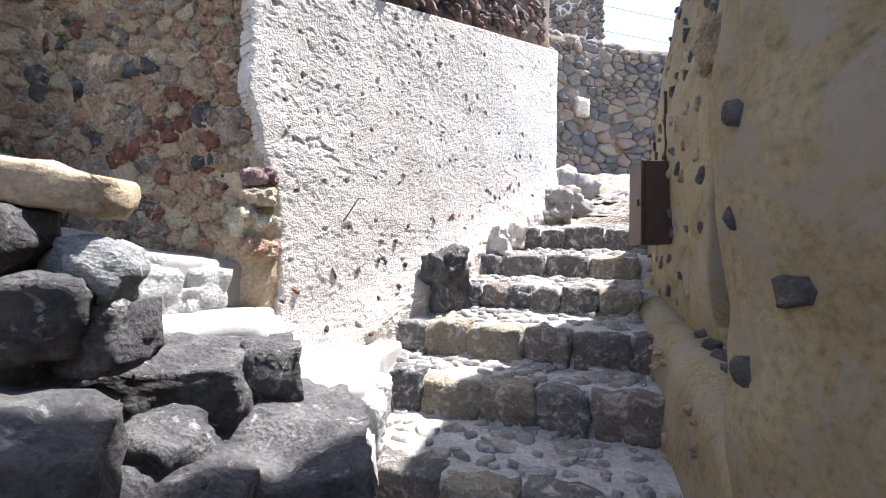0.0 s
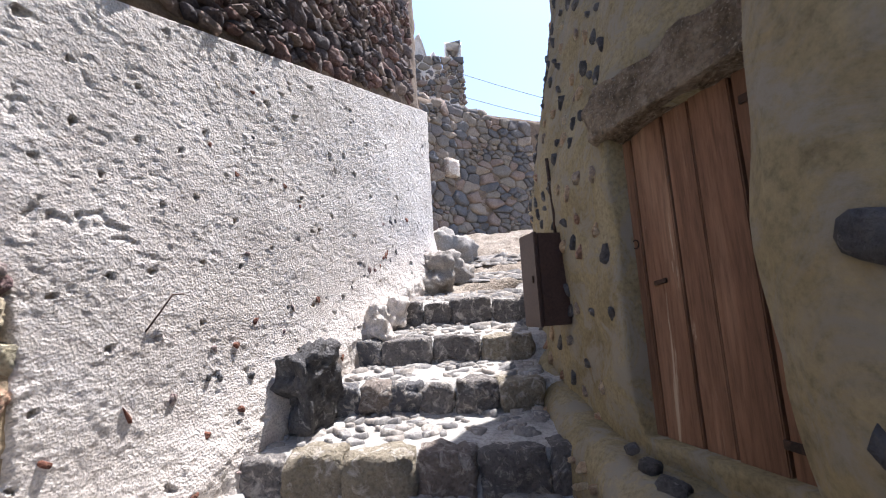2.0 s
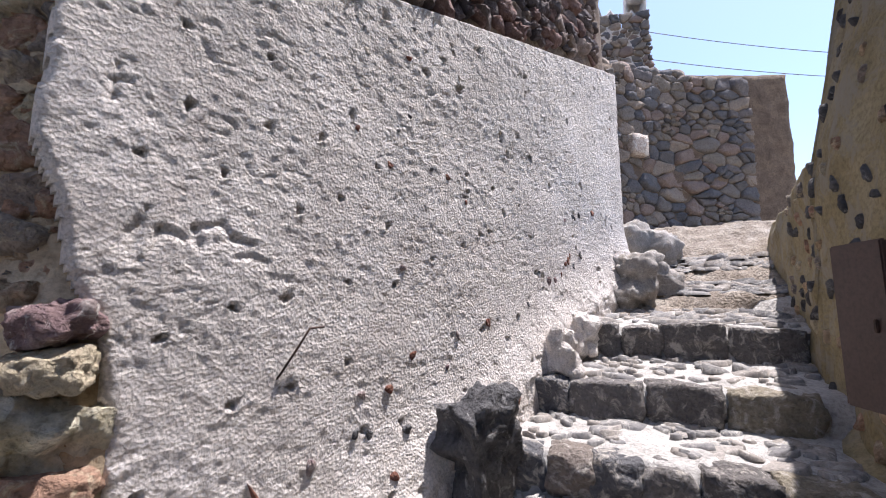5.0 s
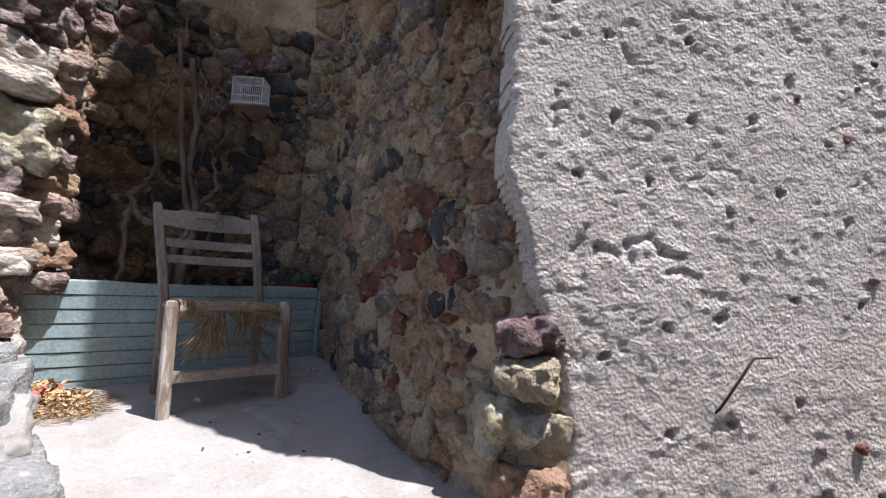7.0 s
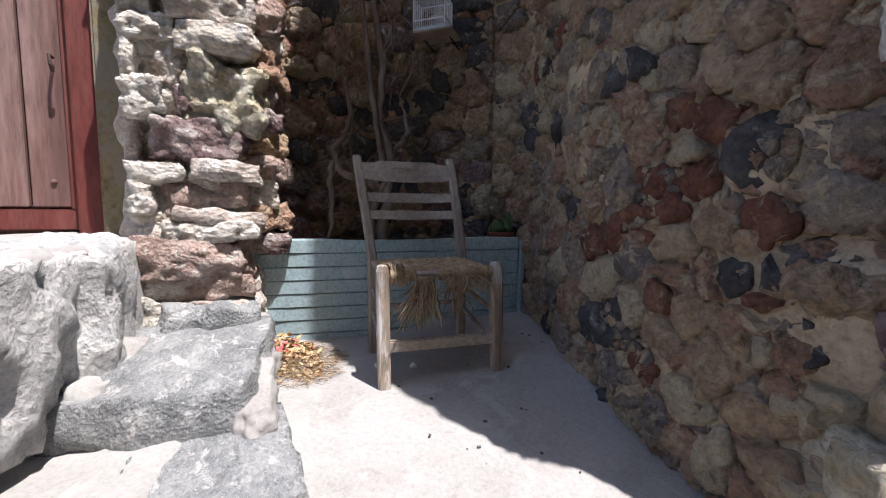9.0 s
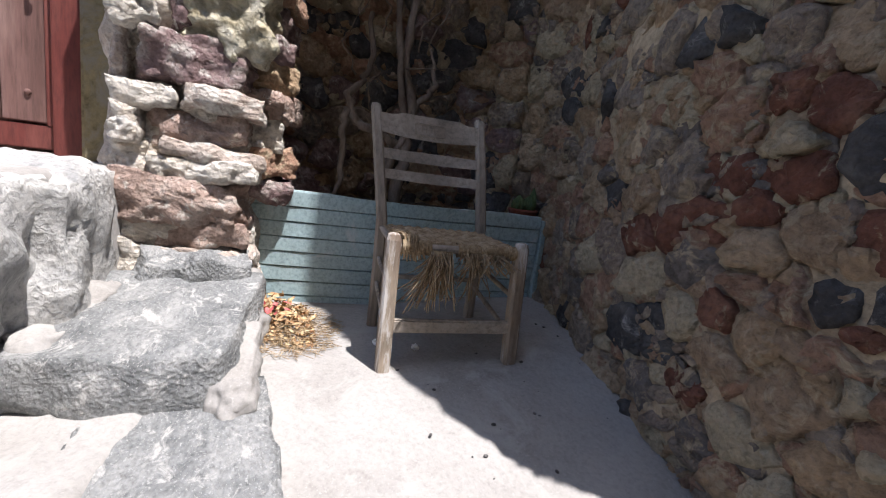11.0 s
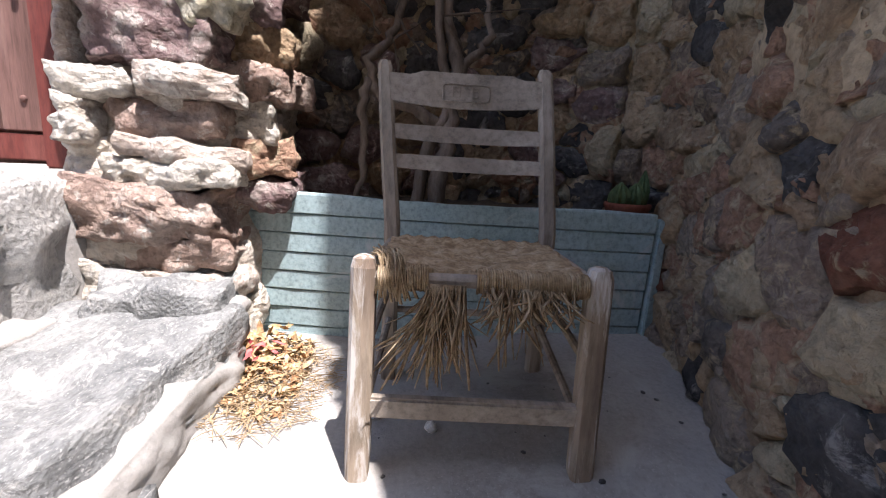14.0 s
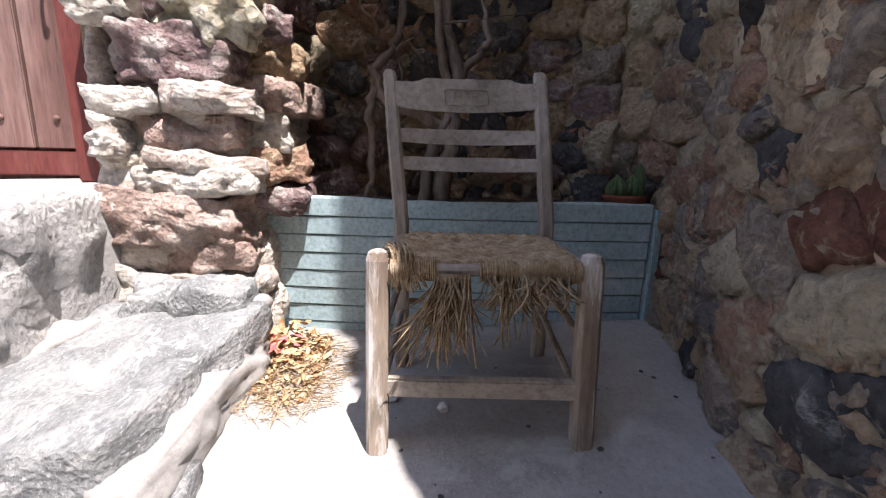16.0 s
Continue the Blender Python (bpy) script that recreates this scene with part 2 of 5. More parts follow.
def surface(name, stops, palette=None, rough=0.9, big=2.0, fine=30.0, bump=0.4, bump_dist=0.01, pits=0.0, streak=None, dust=None, stretch=(1, 1, 1), spec=0.25, metal=0.0, speck=None, island=False, grainy=0.8):
    """A weathered surface. stops: colours over the large noise; palette: colours picked piece by piece; dust: (colour, amount) of a patchy layer."""
    m = bpy.data.materials.new(name)
    m.use_nodes = True
    nt = m.node_tree
    bsdf = nt.nodes["Principled BSDF"]
    tc = nt.nodes.new("ShaderNodeTexCoord")
    mp = nt.nodes.new("ShaderNodeMapping")
    mp.inputs["Scale"].default_value = stretch
    nt.links.new(tc.outputs["Object"], mp.inputs[0])

    def nz(scale, detail=6, rough_=0.6, dist=0.0):
        n = nt.nodes.new("ShaderNodeTexNoise")
        n.inputs["Scale"].default_value, n.inputs["Detail"].default_value = scale, detail
        n.inputs["Roughness"].default_value, n.inputs["Distortion"].default_value = rough_, dist
        nt.links.new(mp.outputs[0], n.inputs["Vector"])
        return n.outputs["Fac"]

    large, small = nz(big, 5, 0.6, 0.4), nz(fine, 8, 0.7)
    col = ramp(nt, large, stops)
    if palette:
        if island:
            pick_ = nt.nodes.new("ShaderNodeNewGeometry").outputs["Random Per Island"]
        else:
            pick_ = nt.nodes.new("ShaderNodeObjectInfo").outputs["Random"]
        k = len(palette)
        pal = ramp(nt, pick_, [(i / k, c) for i, c in enumerate(palette)], True)
        col = mix(nt, pal, col, 0.28)
    grain = ramp(nt, small, [(0.3, (0.5, 0.5, 0.5)), (0.5, (1, 1, 1)), (0.72, (1.35, 1.33, 1.3))])
    col = mix(nt, col, grain, grainy, "MULTIPLY")
    if speck:
        sp = ramp(nt, nz(fine * 2.2, 2, 0.5), [(0.60, (0, 0, 0)), (0.68, (1, 1, 1))])
        col = mix(nt, col, speck, sp)
    if dust:
        dm = ramp(nt, nz(big * 1.9, 7, 0.72, 0.8), [(0.5 - dust[1] * 0.5, (0, 0, 0)), (0.62 - dust[1] * 0.3, (1, 1, 1))])
        col = mix(nt, col, dust[0], dm)
    nt.links.new(col, bsdf.inputs["Base Color"])
    bsdf.inputs["Roughness"].default_value = rough
    bsdf.inputs["Specular IOR Level"].default_value = spec
    bsdf.inputs["Metallic"].default_value = metal
    height = nt.nodes.new("ShaderNodeMath")
    height.operation = "MULTIPLY_ADD"
    nt.links.new(small, height.inputs[0])
    height.inputs[1].default_value = 0.6
    nt.links.new(nz(big * 4, 6, 0.65, 0.5), height.inputs[2])
    h = height.outputs[0]
    if pits:
        vo = nt.nodes.new("ShaderNodeTexVoronoi")
        vo.inputs["Scale"].default_value = fine * 0.9
        nt.links.new(mp.outputs[0], vo.inputs["Vector"])
        pm = nt.nodes.new("ShaderNodeMath")
        pm.operation = "MULTIPLY_ADD"
        nt.links.new(vo.outputs["Distance"], pm.inputs[0])
        pm.inputs[1].default_value = pits
        nt.links.new(h, pm.inputs[2])
        h = pm.outputs[0]
    b = nt.nodes.new("ShaderNodeBump")
    b.inputs["Strength"].default_value, b.inputs["Distance"].default_value = bump, bump_dist
    nt.links.new(h, b.inputs["Height"])
    nt.links.new(b.outputs[0], bsdf.inputs["Normal"])
    return m


PLASTER = surface("pitted_lime_plaster", [(0.3, (0.53, 0.475, 0.43)), (0.5, (0.62, 0.565, 0.515)), (0.7, (0.68, 0.625, 0.58))], big=3.5, fine=80, bump=1.0, bump_dist=0.019, pits=0.4)
PLASTER_R = surface("ochre_plaster", [(0.25, (0.155, 0.12, 0.065)), (0.5, (0.24, 0.195, 0.11)), (0.75, (0.30, 0.255, 0.17))], big=2.6, fine=40, bump=0.5, bump_dist=0.008, dust=((0.24, 0.215, 0.17), 0.05))
MORTAR = surface("tan_mortar", [(0.3, (0.30, 0.23, 0.15)), (0.5, (0.44, 0.345, 0.235)), (0.7, (0.54, 0.445, 0.32))], big=4, fine=45, bump=0.8, bump_dist=0.02)
MORTAR_DARK = surface("dark_earth_mortar", [(0.3, (0.09, 0.065, 0.05)), (0.6, (0.17, 0.125, 0.09))], big=5, fine=45, bump=0.8, bump_dist=0.02)
RUBBLE = surface("rubble_stone", [(0.3, (0.10, 0.075, 0.055)), (0.5, (0.20, 0.15, 0.11)), (0.7, (0.30, 0.23, 0.16))],
                 [(0.468, 0.332, 0.221), (0.351, 0.280, 0.234), (0.546, 0.384, 0.240), (0.208, 0.189, 0.182), (0.598, 0.448, 0.299), (0.442, 0.260, 0.182), (0.620, 0.533, 0.377), (0.390, 0.325, 0.273), (0.494, 0.293, 0.202)],
                 big=9, fine=48, bump=1.0, bump_dist=0.036, pits=0.5, dust=((0.53, 0.425, 0.295), -0.02))
RUBBLE_FILL = surface("small_rubble_stone", [(0.3, (0.10, 0.075, 0.055)), (0.5, (0.20, 0.15, 0.11)), (0.7, (0.30, 0.23, 0.16))],
                 [(0.468, 0.332, 0.221), (0.351, 0.280, 0.234), (0.546, 0.384, 0.240), (0.208, 0.189, 0.182), (0.598, 0.448, 0.299), (0.442, 0.260, 0.182), (0.620, 0.533, 0.377), (0.390, 0.325, 0.273), (0.494, 0.293, 0.202)],
                 big=9, fine=48, bump=1.0, bump_dist=0.036, pits=0.5, dust=((0.53, 0.425, 0.295), -0.02), island=True)
RED = surface("red_lava_stone", [(0.3, (0.13, 0.055, 0.04)), (0.5, (0.21, 0.09, 0.062)), (0.7, (0.29, 0.15, 0.105))], big=9, fine=48, bump=1.0, bump_dist=0.03, pits=0.5, dust=((0.40, 0.31, 0.21), -0.16))
LAVA = surface("dark_lava_stone", [(0.3, (0.052, 0.05, 0.053)), (0.5, (0.10, 0.096, 0.097)), (0.7, (0.165, 0.157, 0.152))], big=6, fine=50, bump=1.0, bump_dist=0.034, pits=0.35, dust=((0.34, 0.325, 0.31), -0.15))
RISER = surface("worn_step_stone", [(0.3, (0.08, 0.075, 0.07)), (0.55, (0.15, 0.14, 0.13)), (0.75, (0.24, 0.21, 0.18))],
                [(0.156, 0.143, 0.137), (0.091, 0.091, 0.101), (0.208, 0.169, 0.143), (0.130, 0.117, 0.111), (0.260, 0.221, 0.156)], big=6, fine=45, bump=1.0, bump_dist=0.024, pits=0.5, dust=((0.40, 0.365, 0.32), -0.03))
CREAM = surface("limewashed_stone", [(0.3, (0.46, 0.40, 0.33)), (0.5, (0.58, 0.52, 0.45)), (0.7, (0.67, 0.62, 0.56))],
                [(0.56, 0.49, 0.40), (0.50, 0.43, 0.36), (0.62, 0.57, 0.50), (0.42, 0.33, 0.28), (0.58, 0.52, 0.44)], big=7, fine=45, bump=1.0, bump_dist=0.02, pits=0.6, stretch=(1, 1, 1.25), dust=((0.68, 0.64, 0.58), 0.04))
PINK = surface("pink_tuff_stone", [(0.3, (0.34, 0.235, 0.195)), (0.5, (0.45, 0.33, 0.275)), (0.7, (0.55, 0.45, 0.39))], big=9, fine=55, bump=1.0, bump_dist=0.025, pits=0.4, dust=((0.64, 0.59, 0.53), -0.12))
PURPLE = surface("purple_tuff_stone", [(0.3, (0.16, 0.105, 0.105)), (0.5, (0.25, 0.17, 0.165)), (0.72, (0.46, 0.41, 0.37))], big=9, fine=55, bump=1.0, bump_dist=0.025, pits=0.4, dust=((0.60, 0.55, 0.50), -0.10))
SPONGE = surface("yellow_spongy_stone", [(0.3, (0.46, 0.385, 0.24)), (0.5, (0.60, 0.54, 0.40)), (0.7, (0.70, 0.66, 0.56))], big=12, fine=28, bump=1.0, bump_dist=0.035, pits=1.2)
DARKWALL = surface("dark_red_lava_wall", [(0.3, (0.06, 0.04, 0.04)), (0.5, (0.12, 0.085, 0.08)), (0.7, (0.2, 0.15, 0.13))],
                   [(0.13, 0.075, 0.065), (0.08, 0.065, 0.065), (0.17, 0.10, 0.085), (0.06, 0.055, 0.06), (0.22, 0.17, 0.14), (0.11, 0.085, 0.075)], big=6, fine=40, bump=0.9, bump_dist=0.015, pits=0.4)
DARKWALL_REST = surface("dark_red_lava_rest", [(0.3, (0.06, 0.04, 0.04)), (0.5, (0.12, 0.085, 0.08)), (0.7, (0.2, 0.15, 0.13))],
                   [(0.13, 0.075, 0.065), (0.08, 0.065, 0.065), (0.17, 0.10, 0.085), (0.06, 0.055, 0.06), (0.22, 0.17, 0.14), (0.11, 0.085, 0.075)], big=6, fine=40, bump=0.9, bump_dist=0.015, pits=0.4, island=True)
BACKWALL = surface("grey_field_stone", [(0.3, (0.10, 0.085, 0.075)), (0.5, (0.18, 0.155, 0.135)), (0.7, (0.28, 0.24, 0.2))],
                   [(0.20, 0.17, 0.14), (0.12, 0.11, 0.115), (0.26, 0.21, 0.17), (0.08, 0.085, 0.10), (0.21, 0.15, 0.125), (0.15, 0.135, 0.125)], big=6, fine=40, bump=0.9, bump_dist=0.015, pits=0.4)
CONCRETE = surface("pale_concrete", [(0.3, (0.235, 0.22, 0.205)), (0.5, (0.30, 0.285, 0.268)), (0.7, (0.35, 0.335, 0.318))], big=2.5, fine=70, bump=0.4, bump_dist=0.010, speck=(0.33, 0.315, 0.295), dust=((0.34, 0.33, 0.31), -0.05), grainy=0.4)
TREAD = surface("dusty_mortar_tread", [(0.3, (0.29, 0.27, 0.248)), (0.5, (0.40, 0.38, 0.352)), (0.7, (0.48, 0.458, 0.428))], big=5, fine=45, bump=0.9, bump_dist=0.022)
COBBLE = surface("flat_step_cobble", [(0.3, (0.15, 0.14, 0.135)), (0.5, (0.24, 0.225, 0.21)), (0.7, (0.36, 0.33, 0.3))],
                 [(0.22, 0.21, 0.20), (0.15, 0.145, 0.145), (0.30, 0.27, 0.24), (0.26, 0.23, 0.20)], big=7, fine=50, bump=0.7, bump_dist=0.01, dust=((0.42, 0.395, 0.355), -0.06))
SLAB = surface("grey_limewashed_slab", [(0.3, (0.13, 0.134, 0.136)), (0.5, (0.215, 0.22, 0.218)), (0.7, (0.32, 0.32, 0.312))], big=7, fine=60, bump=0.9, bump_dist=0.014, pits=0.4, stretch=(1, 1.5, 1.5), speck=(0.34, 0.34, 0.33), dust=((0.44, 0.43, 0.41), -0.09))
WHITEWASH = surface("flaking_whitewash_stone", [(0.3, (0.28, 0.28, 0.275)), (0.5, (0.46, 0.45, 0.43)), (0.7, (0.58, 0.565, 0.54))], big=6, fine=50, bump=0.9, bump_dist=0.02, pits=0.4)
GROUND = surface("dusty_ground", [(0.3, (0.20, 0.17, 0.13)), (0.6, (0.30, 0.26, 0.2))], big=0.8, fine=14, bump=0.5, bump_dist=0.02)


# ---- the ground and the stair ----
SX, SY = 0.34, 0.94        # the way the stair climbs, in plan
RISERS = [(0.55, 0.0, 0.12), (1.2, 0.14, 0.26), (2.02, 0.30, 0.46), (2.73, 0.52, 0.75), (3.22, 0.82, 1.04), (3.85, 1.13, 1.32), (4.43, 1.41, 1.60), (5.12, 1.71, 1.93), (5.95, 2.06, 2.16), (6.55, 2.34, 2.40), (7.2, 2.66, 2.71)]


def stair_z(x, y):
    s = SX * np.asarray(x, float) + SY * np.asarray(y, float)
    xs, zs = [-9.0], [0.0]
    for at, low, high in RISERS:
        xs += [at - 0.015, at + 0.02]
        zs += [low, high]
    xs += [8.4, 12.0]
    zs += [3.22, 3.6]
    return np.interp(s, xs, zs)


def height_sheet(name, x0, x1, y0, y1, step, fz, mat, base, rough=0.012, seed=3, inside=None):
    """A solid piece of ground: top from fz, sides down to base."""
    nx, ny = int((x1 - x0) / step) + 1, int((y1 - y0) / step) + 1
    X, Y = np.meshgrid(np.linspace(x0, x1, nx), np.linspace(y0, y1, ny), indexing="ij")
    X, Y = X.ravel(), Y.ravel()
    P = np.stack([X, Y, fz(X, Y)], 1)
    P[:, 2] += fbm(P * (1, 1, 0.2), 5, 4, seed) * rough
    idx = np.arange(nx * ny).reshape(nx, ny)
    F = np.stack([idx[:-1, :-1].ravel(), idx[1:, :-1].ravel(), idx[1:, 1:].ravel(), idx[:-1, 1:].ravel()], 1).tolist()
    rim = np.concatenate([idx[:, 0], idx[-1, 1:], idx[-2::-1, -1], idx[0, -2:0:-1]])
    low = P[rim].copy()
    low[:, 2] = base
    o, k = len(P), len(rim)
    F += [(rim[(i + 1) % k], rim[i], o + i, o + (i + 1) % k) for i in range(k)]
    F.append([o + i for i in range(k)])
    return link(name, np.concatenate([P, low]), F, mat)


g = bmesh.new()
bmesh.ops.create_grid(g, x_segments=2, y_segments=2, size=900, matrix=Matrix.Translation((0, 0, -0.02)))
tagged(part("ground", g, GROUND, None), "dusty pale ground around the stair", "ground", kind="structure")
PATH_EARTH = surface("stony_brown_earth", [(0.3, (0.17, 0.135, 0.105)), (0.5, (0.27, 0.225, 0.18)), (0.7, (0.38, 0.335, 0.28))], big=6, fine=40, bump=1.0, bump_dist=0.03, pits=0.5)
tagged(height_sheet("upper_path", -1.3, 4.6, 5.45, 8.9, 0.035, stair_z, PATH_EARTH, -0.3, 0.05, 7), "stony earth path at the head of the stair", "path", kind="structure")
stair = tagged(height_sheet("stair", -1.3, 4.6, -1.2, 5.45, 0.035, stair_z, TREAD, -0.3, 0.016), "dusty stone village stair with mortar treads", "stairs", kind="structure")

# ---- the plaster wall along the stair ----
A, B = Vector((-1.15, 2.69)), Vector((1.66, 6.21))
PW = Sheet([A - (B - A).normalized() * 0.25, B], -1, lean=0.02, z_ref=2.0, round_=0)
PW.u = PW.u - 0.25      # zero at the foot of the broken edge
PW.length = float(PW.u[-1])
PITS = [(0.24, 3.11), (0.55, 3.12), (0.27, 2.82), (0.56, 2.83), (0.8, 2.85), (0.96, 3.01), (1.11, 2.79), (0.4, 2.59), (0.14, 2.6), (0.7, 2.5), (0.9, 2.59), (1.18, 2.5), (1.77, 2.46), (1.5, 2.36), (1.82, 2.8), (2.22, 2.73), (0.95, 2.21), (1.23, 2.21), (0.65, 2.13), (0.45, 2.1), (0.95, 1.86), (0.47, 1.76), (0.69, 1.79), (0.23, 2.0), (1.66, 1.94), (2.04, 2.58)]


def pw_edge(z):
    """Where the broken edge of the plaster runs, by height."""
    z = np.asarray(z, float)
    ragged = fbm(np.stack([z, z * 0, z * 0], 1), 6, 4, 2) * 0.016
    return np.interp(z, [1.4, 1.75, 2.07, 2.25, 2.4, 2.6, 3.2], [0.13, 0.115, 0.05, -0.01, -0.05, -0.11, -0.10]) + ragged


def pw_top(u):
    return 3.42 + 0.285 * np.asarray(u, float)


GROOVES = [(0.13, 2.28, 0.17, 2.42), (0.15, 2.38, 0.10, 2.30), (0.19, 2.29, 0.21, 2.36), (0.21, 2.36, 0.28, 2.33), (0.33, 2.30, 0.31, 2.37), (0.31, 2.37, 0.40, 2.40), (0.40, 2.40, 0.44, 2.35), (0.44, 2.35, 0.51, 2.34), (0.46, 2.28, 0.52, 2.29), (0.04, 2.82, 0.10, 2.83), (0.05, 2.76, 0.06, 2.88)]


def pw_relief(P, U, Z):
    h = fbm(P, 1.6, 2, 5) * 0.010 + fbm(P, 9, 2, 6) * 0.0015
    h += np.abs(fbm(P, 17, 2, 8)) * -0.004 + fbm(P, 34, 2, 9) * 0.0014
    for sd, sc in ((14, 5.0), (15, 8.0)):      # scratches and trowel tears
        h -= 0.0035 * np.exp(-(fbm(P, sc, 3, sd) / 0.05) ** 2) * np.clip(fbm(P, 2.5, 2, sd + 3) * 2.5, 0, 1)
    foot = np.clip((1.15 + 0.42 * U - Z) / 0.5, 0, 1)      # the plaster spreads at its foot
    h += foot ** 2 * 0.09 + foot * fbm(P, 9, 3, 12) * 0.014
    h += fbm(P, 48, 2, 19) * 0.0014
    rng = np.random.default_rng(21)
    holes = [(u, z, 0.011 + 0.005 * rng.random()) for u, z in PITS]
    for _ in range(150):
        u, z = rng.random() * PW.length, 0.9 + rng.random() * 3.6
        if u > 1.7 or z > 3.2 or z < 1.75:
            holes.append((u, z, 0.009 + 0.013 * rng.random() ** 1.6))
    for cu, cz, r in holes:      # pits where small stones have fallen out, each with a broken lip
        a, q = rng.random() * 3.1, 1.0 + rng.random() * 0.7
        shape, slant = rng.random() * 6.28, rng.random() * 6.28
        du, dz = U - cu, Z - cz
        near = du * du + dz * dz < (5 * r) ** 2
        du, dz = du[near], dz[near]
        x, y = (du * math.cos(a) + dz * math.sin(a)) / q, dz * math.cos(a) - du * math.sin(a)
        th = np.arctan2(y, x)
        d = np.hypot(x, y) / r * (1 + 0.16 * np.cos(3 * th + shape) + 0.12 * np.cos(5 * th - shape)) * (1 + 0.35 * fbm(P[near], 30, 2, 77))
        floor_ = 0.026 + 0.009 * (x * math.cos(slant) + y * math.sin(slant)) / r
        h[near] += -floor_ * np.exp(-d ** 6) + 0.004 * np.exp(-((d - 1.35) / 0.25) ** 2) * (0.5 + 0.5 * np.cos(th + shape))
    for u0, z0, u1, z1 in GROOVES:      # old scratches cut into the wet plaster
        t = np.clip(((U - u0) * (u1 - u0) + (Z - z0) * (z1 - z0)) / ((u1 - u0) ** 2 + (z1 - z0) ** 2), 0, 1)
        e = np.hypot(U - u0 - t * (u1 - u0), Z - z0 - t * (z1 - z0)) * (1 + 0.4 * fbm(P, 20, 2, 23))
        h -= 0.010 * np.exp(-(e / 0.010) ** 2)
    edge = np.clip((pw_edge(Z) + 0.03 - U) / 0.03, 0, 1)
    return h - edge ** 2 * 0.025


wall_plaster = solid_sheet("wall_plaster", PW, lambda u: 0.2 + 0.4 * u, pw_top, 0.0095, 0.5, PLASTER, pw_relief, u0=-0.25, keep=lambda u, z: u > pw_edge(z))
tagged(wall_plaster, "rough pitted grey lime-plastered wall beside the stair", "wall", kind="structure")

# ---- the dark stone wall above it ----
# runs 0.31 past the plaster, out of view, to throw the terrace's shadow edge
UW = Sheet([A + Vector((-0.08, 0.03)) - (B - A).normalized() * 0.31, B + Vector((-0.08, 0.04)), B + Vector((-1.2, 1.0))], -1, lean=0.03, z_ref=4.2, round_=0.01)
wall_upper = solid_sheet("wall_upper", UW, lambda u: 3.40 + 0.285 * np.minimum(u - 0.31, 4.36), 9.5, 0.12, 0.45, MORTAR_DARK, lambda P, U, Z: fbm(P, 6, 3, 31) * 0.02, keep=lambda u, z: u > np.interp(z, [5.2, 6.5], [0.0, 0.2]))      # unseen corner cut back towards the top to let sun onto the planter
tagged(wall_upper, "dark reddish dry lava stone wall above the plaster", "wall", kind="structure")

# ---- the rubble wall of the niche, its back and the pillar by the door ----
RW = Sheet([(-1.08, 2.90), (-1.24, 2.74), (-1.38, 2.665), (-1.55, 2.64), (-1.85, 2.68), (-2.35, 2.80), (-2.85, 3.00), (-3.15, 3.02), (-3.42, 2.72), (-3.50, 2.3), (-3.50, 1.52)], 1, lean=0.03, z_ref=1.9, round_=0.06)
wall_rubble = solid_sheet("wall_rubble", RW, 1.2, 9.0, 0.045, 0.5, MORTAR, lambda P, U, Z: fbm(P, 5, 4, 41) * 0.022 + fbm(P, 22, 3, 42) * 0.008 + 0.075 * np.exp(-((U - 0.17) / 0.16) ** 2) * np.clip((2.35 - Z) / 0.3, 0, 1))
tagged(wall_rubble, "brown rubble stone wall with tan mortar", "wall", kind="structure")
PI = Sheet([(-3.54, 1.56), (-3.08, 1.54), (-3.02, 1.45), (-3.03, 1.18), (-3.08, 1.11), (-3.36, 1.09)], 1, lean=0.02, z_ref=2.2, round_=0.05)
wall_pillar = solid_sheet("wall_pillar", PI, 1.4, 5.0, 0.03, 0.3, CREAM, lambda P, U, Z: fbm(P, 9, 4, 43) * 0.04 + 0.045)
tagged(wall_pillar, "whitewashed rough stone pillar beside the red door", "wall", kind="structure")
DW = Sheet([(-3.33, 1.05), (-3.33, -0.6)], 1, round_=0)
wall_door = solid_sheet("wall_door", DW, 1.4, 5.0, 0.1, 0.3, CREAM, lambda P, U, Z: fbm(P, 5, 3, 44) * 0.02, keep=lambda u, z: ~((u > 0.10) & (u < 1.0) & (z > 2.14) & (z < 4.1)))
tagged(wall_door, "whitewashed stone house wall around the red door", "wall", kind="structure")

# ---- the house on the other side of the stair ----
HW = Sheet([(1.1, -2.6), (0.95, -0.9), (0.85, 0.1), (0.73, 0.72), (0.71, 0.95), (0.735, 1.085), (0.88, 1.17), (1.22, 1.24), (1.55, 1.29), (1.60, 1.44), (1.585, 2.20), (1.555, 2.48), (1.62, 2.80), (1.74, 3.30), (1.85, 3.80), (2.05, 4.25), (2.55, 5.1), (3.5, 6.9), (4.3, 7.6)], 1, lean=0.03, z_ref=1.8, round_=0.08)
DU0, DU1 = HW.u_near(1.60, 1.50), HW.u_near(1.56, 2.47)


def hw_relief(P, U, Z):
    h = fbm(P, 1.3, 3, 51) * 0.05 + fbm(P, 6, 4, 52) * 0.012
    pier = np.exp(-((U - HW.u_near(0.68, 1.0)) / 0.5) ** 2)
    batter = np.clip((U - HW.u_near(1.60, 2.1)) / 0.7, 0, 1)      # above the studs the wall draws back like a dome
    return h + pier * np.clip(Z - 1.5, -0.8, 0.8) * 0.08 - batter * np.clip(Z - 2.85, 0, 3) * 0.19


HU_END = HW.u_near(2.02, 4.2)


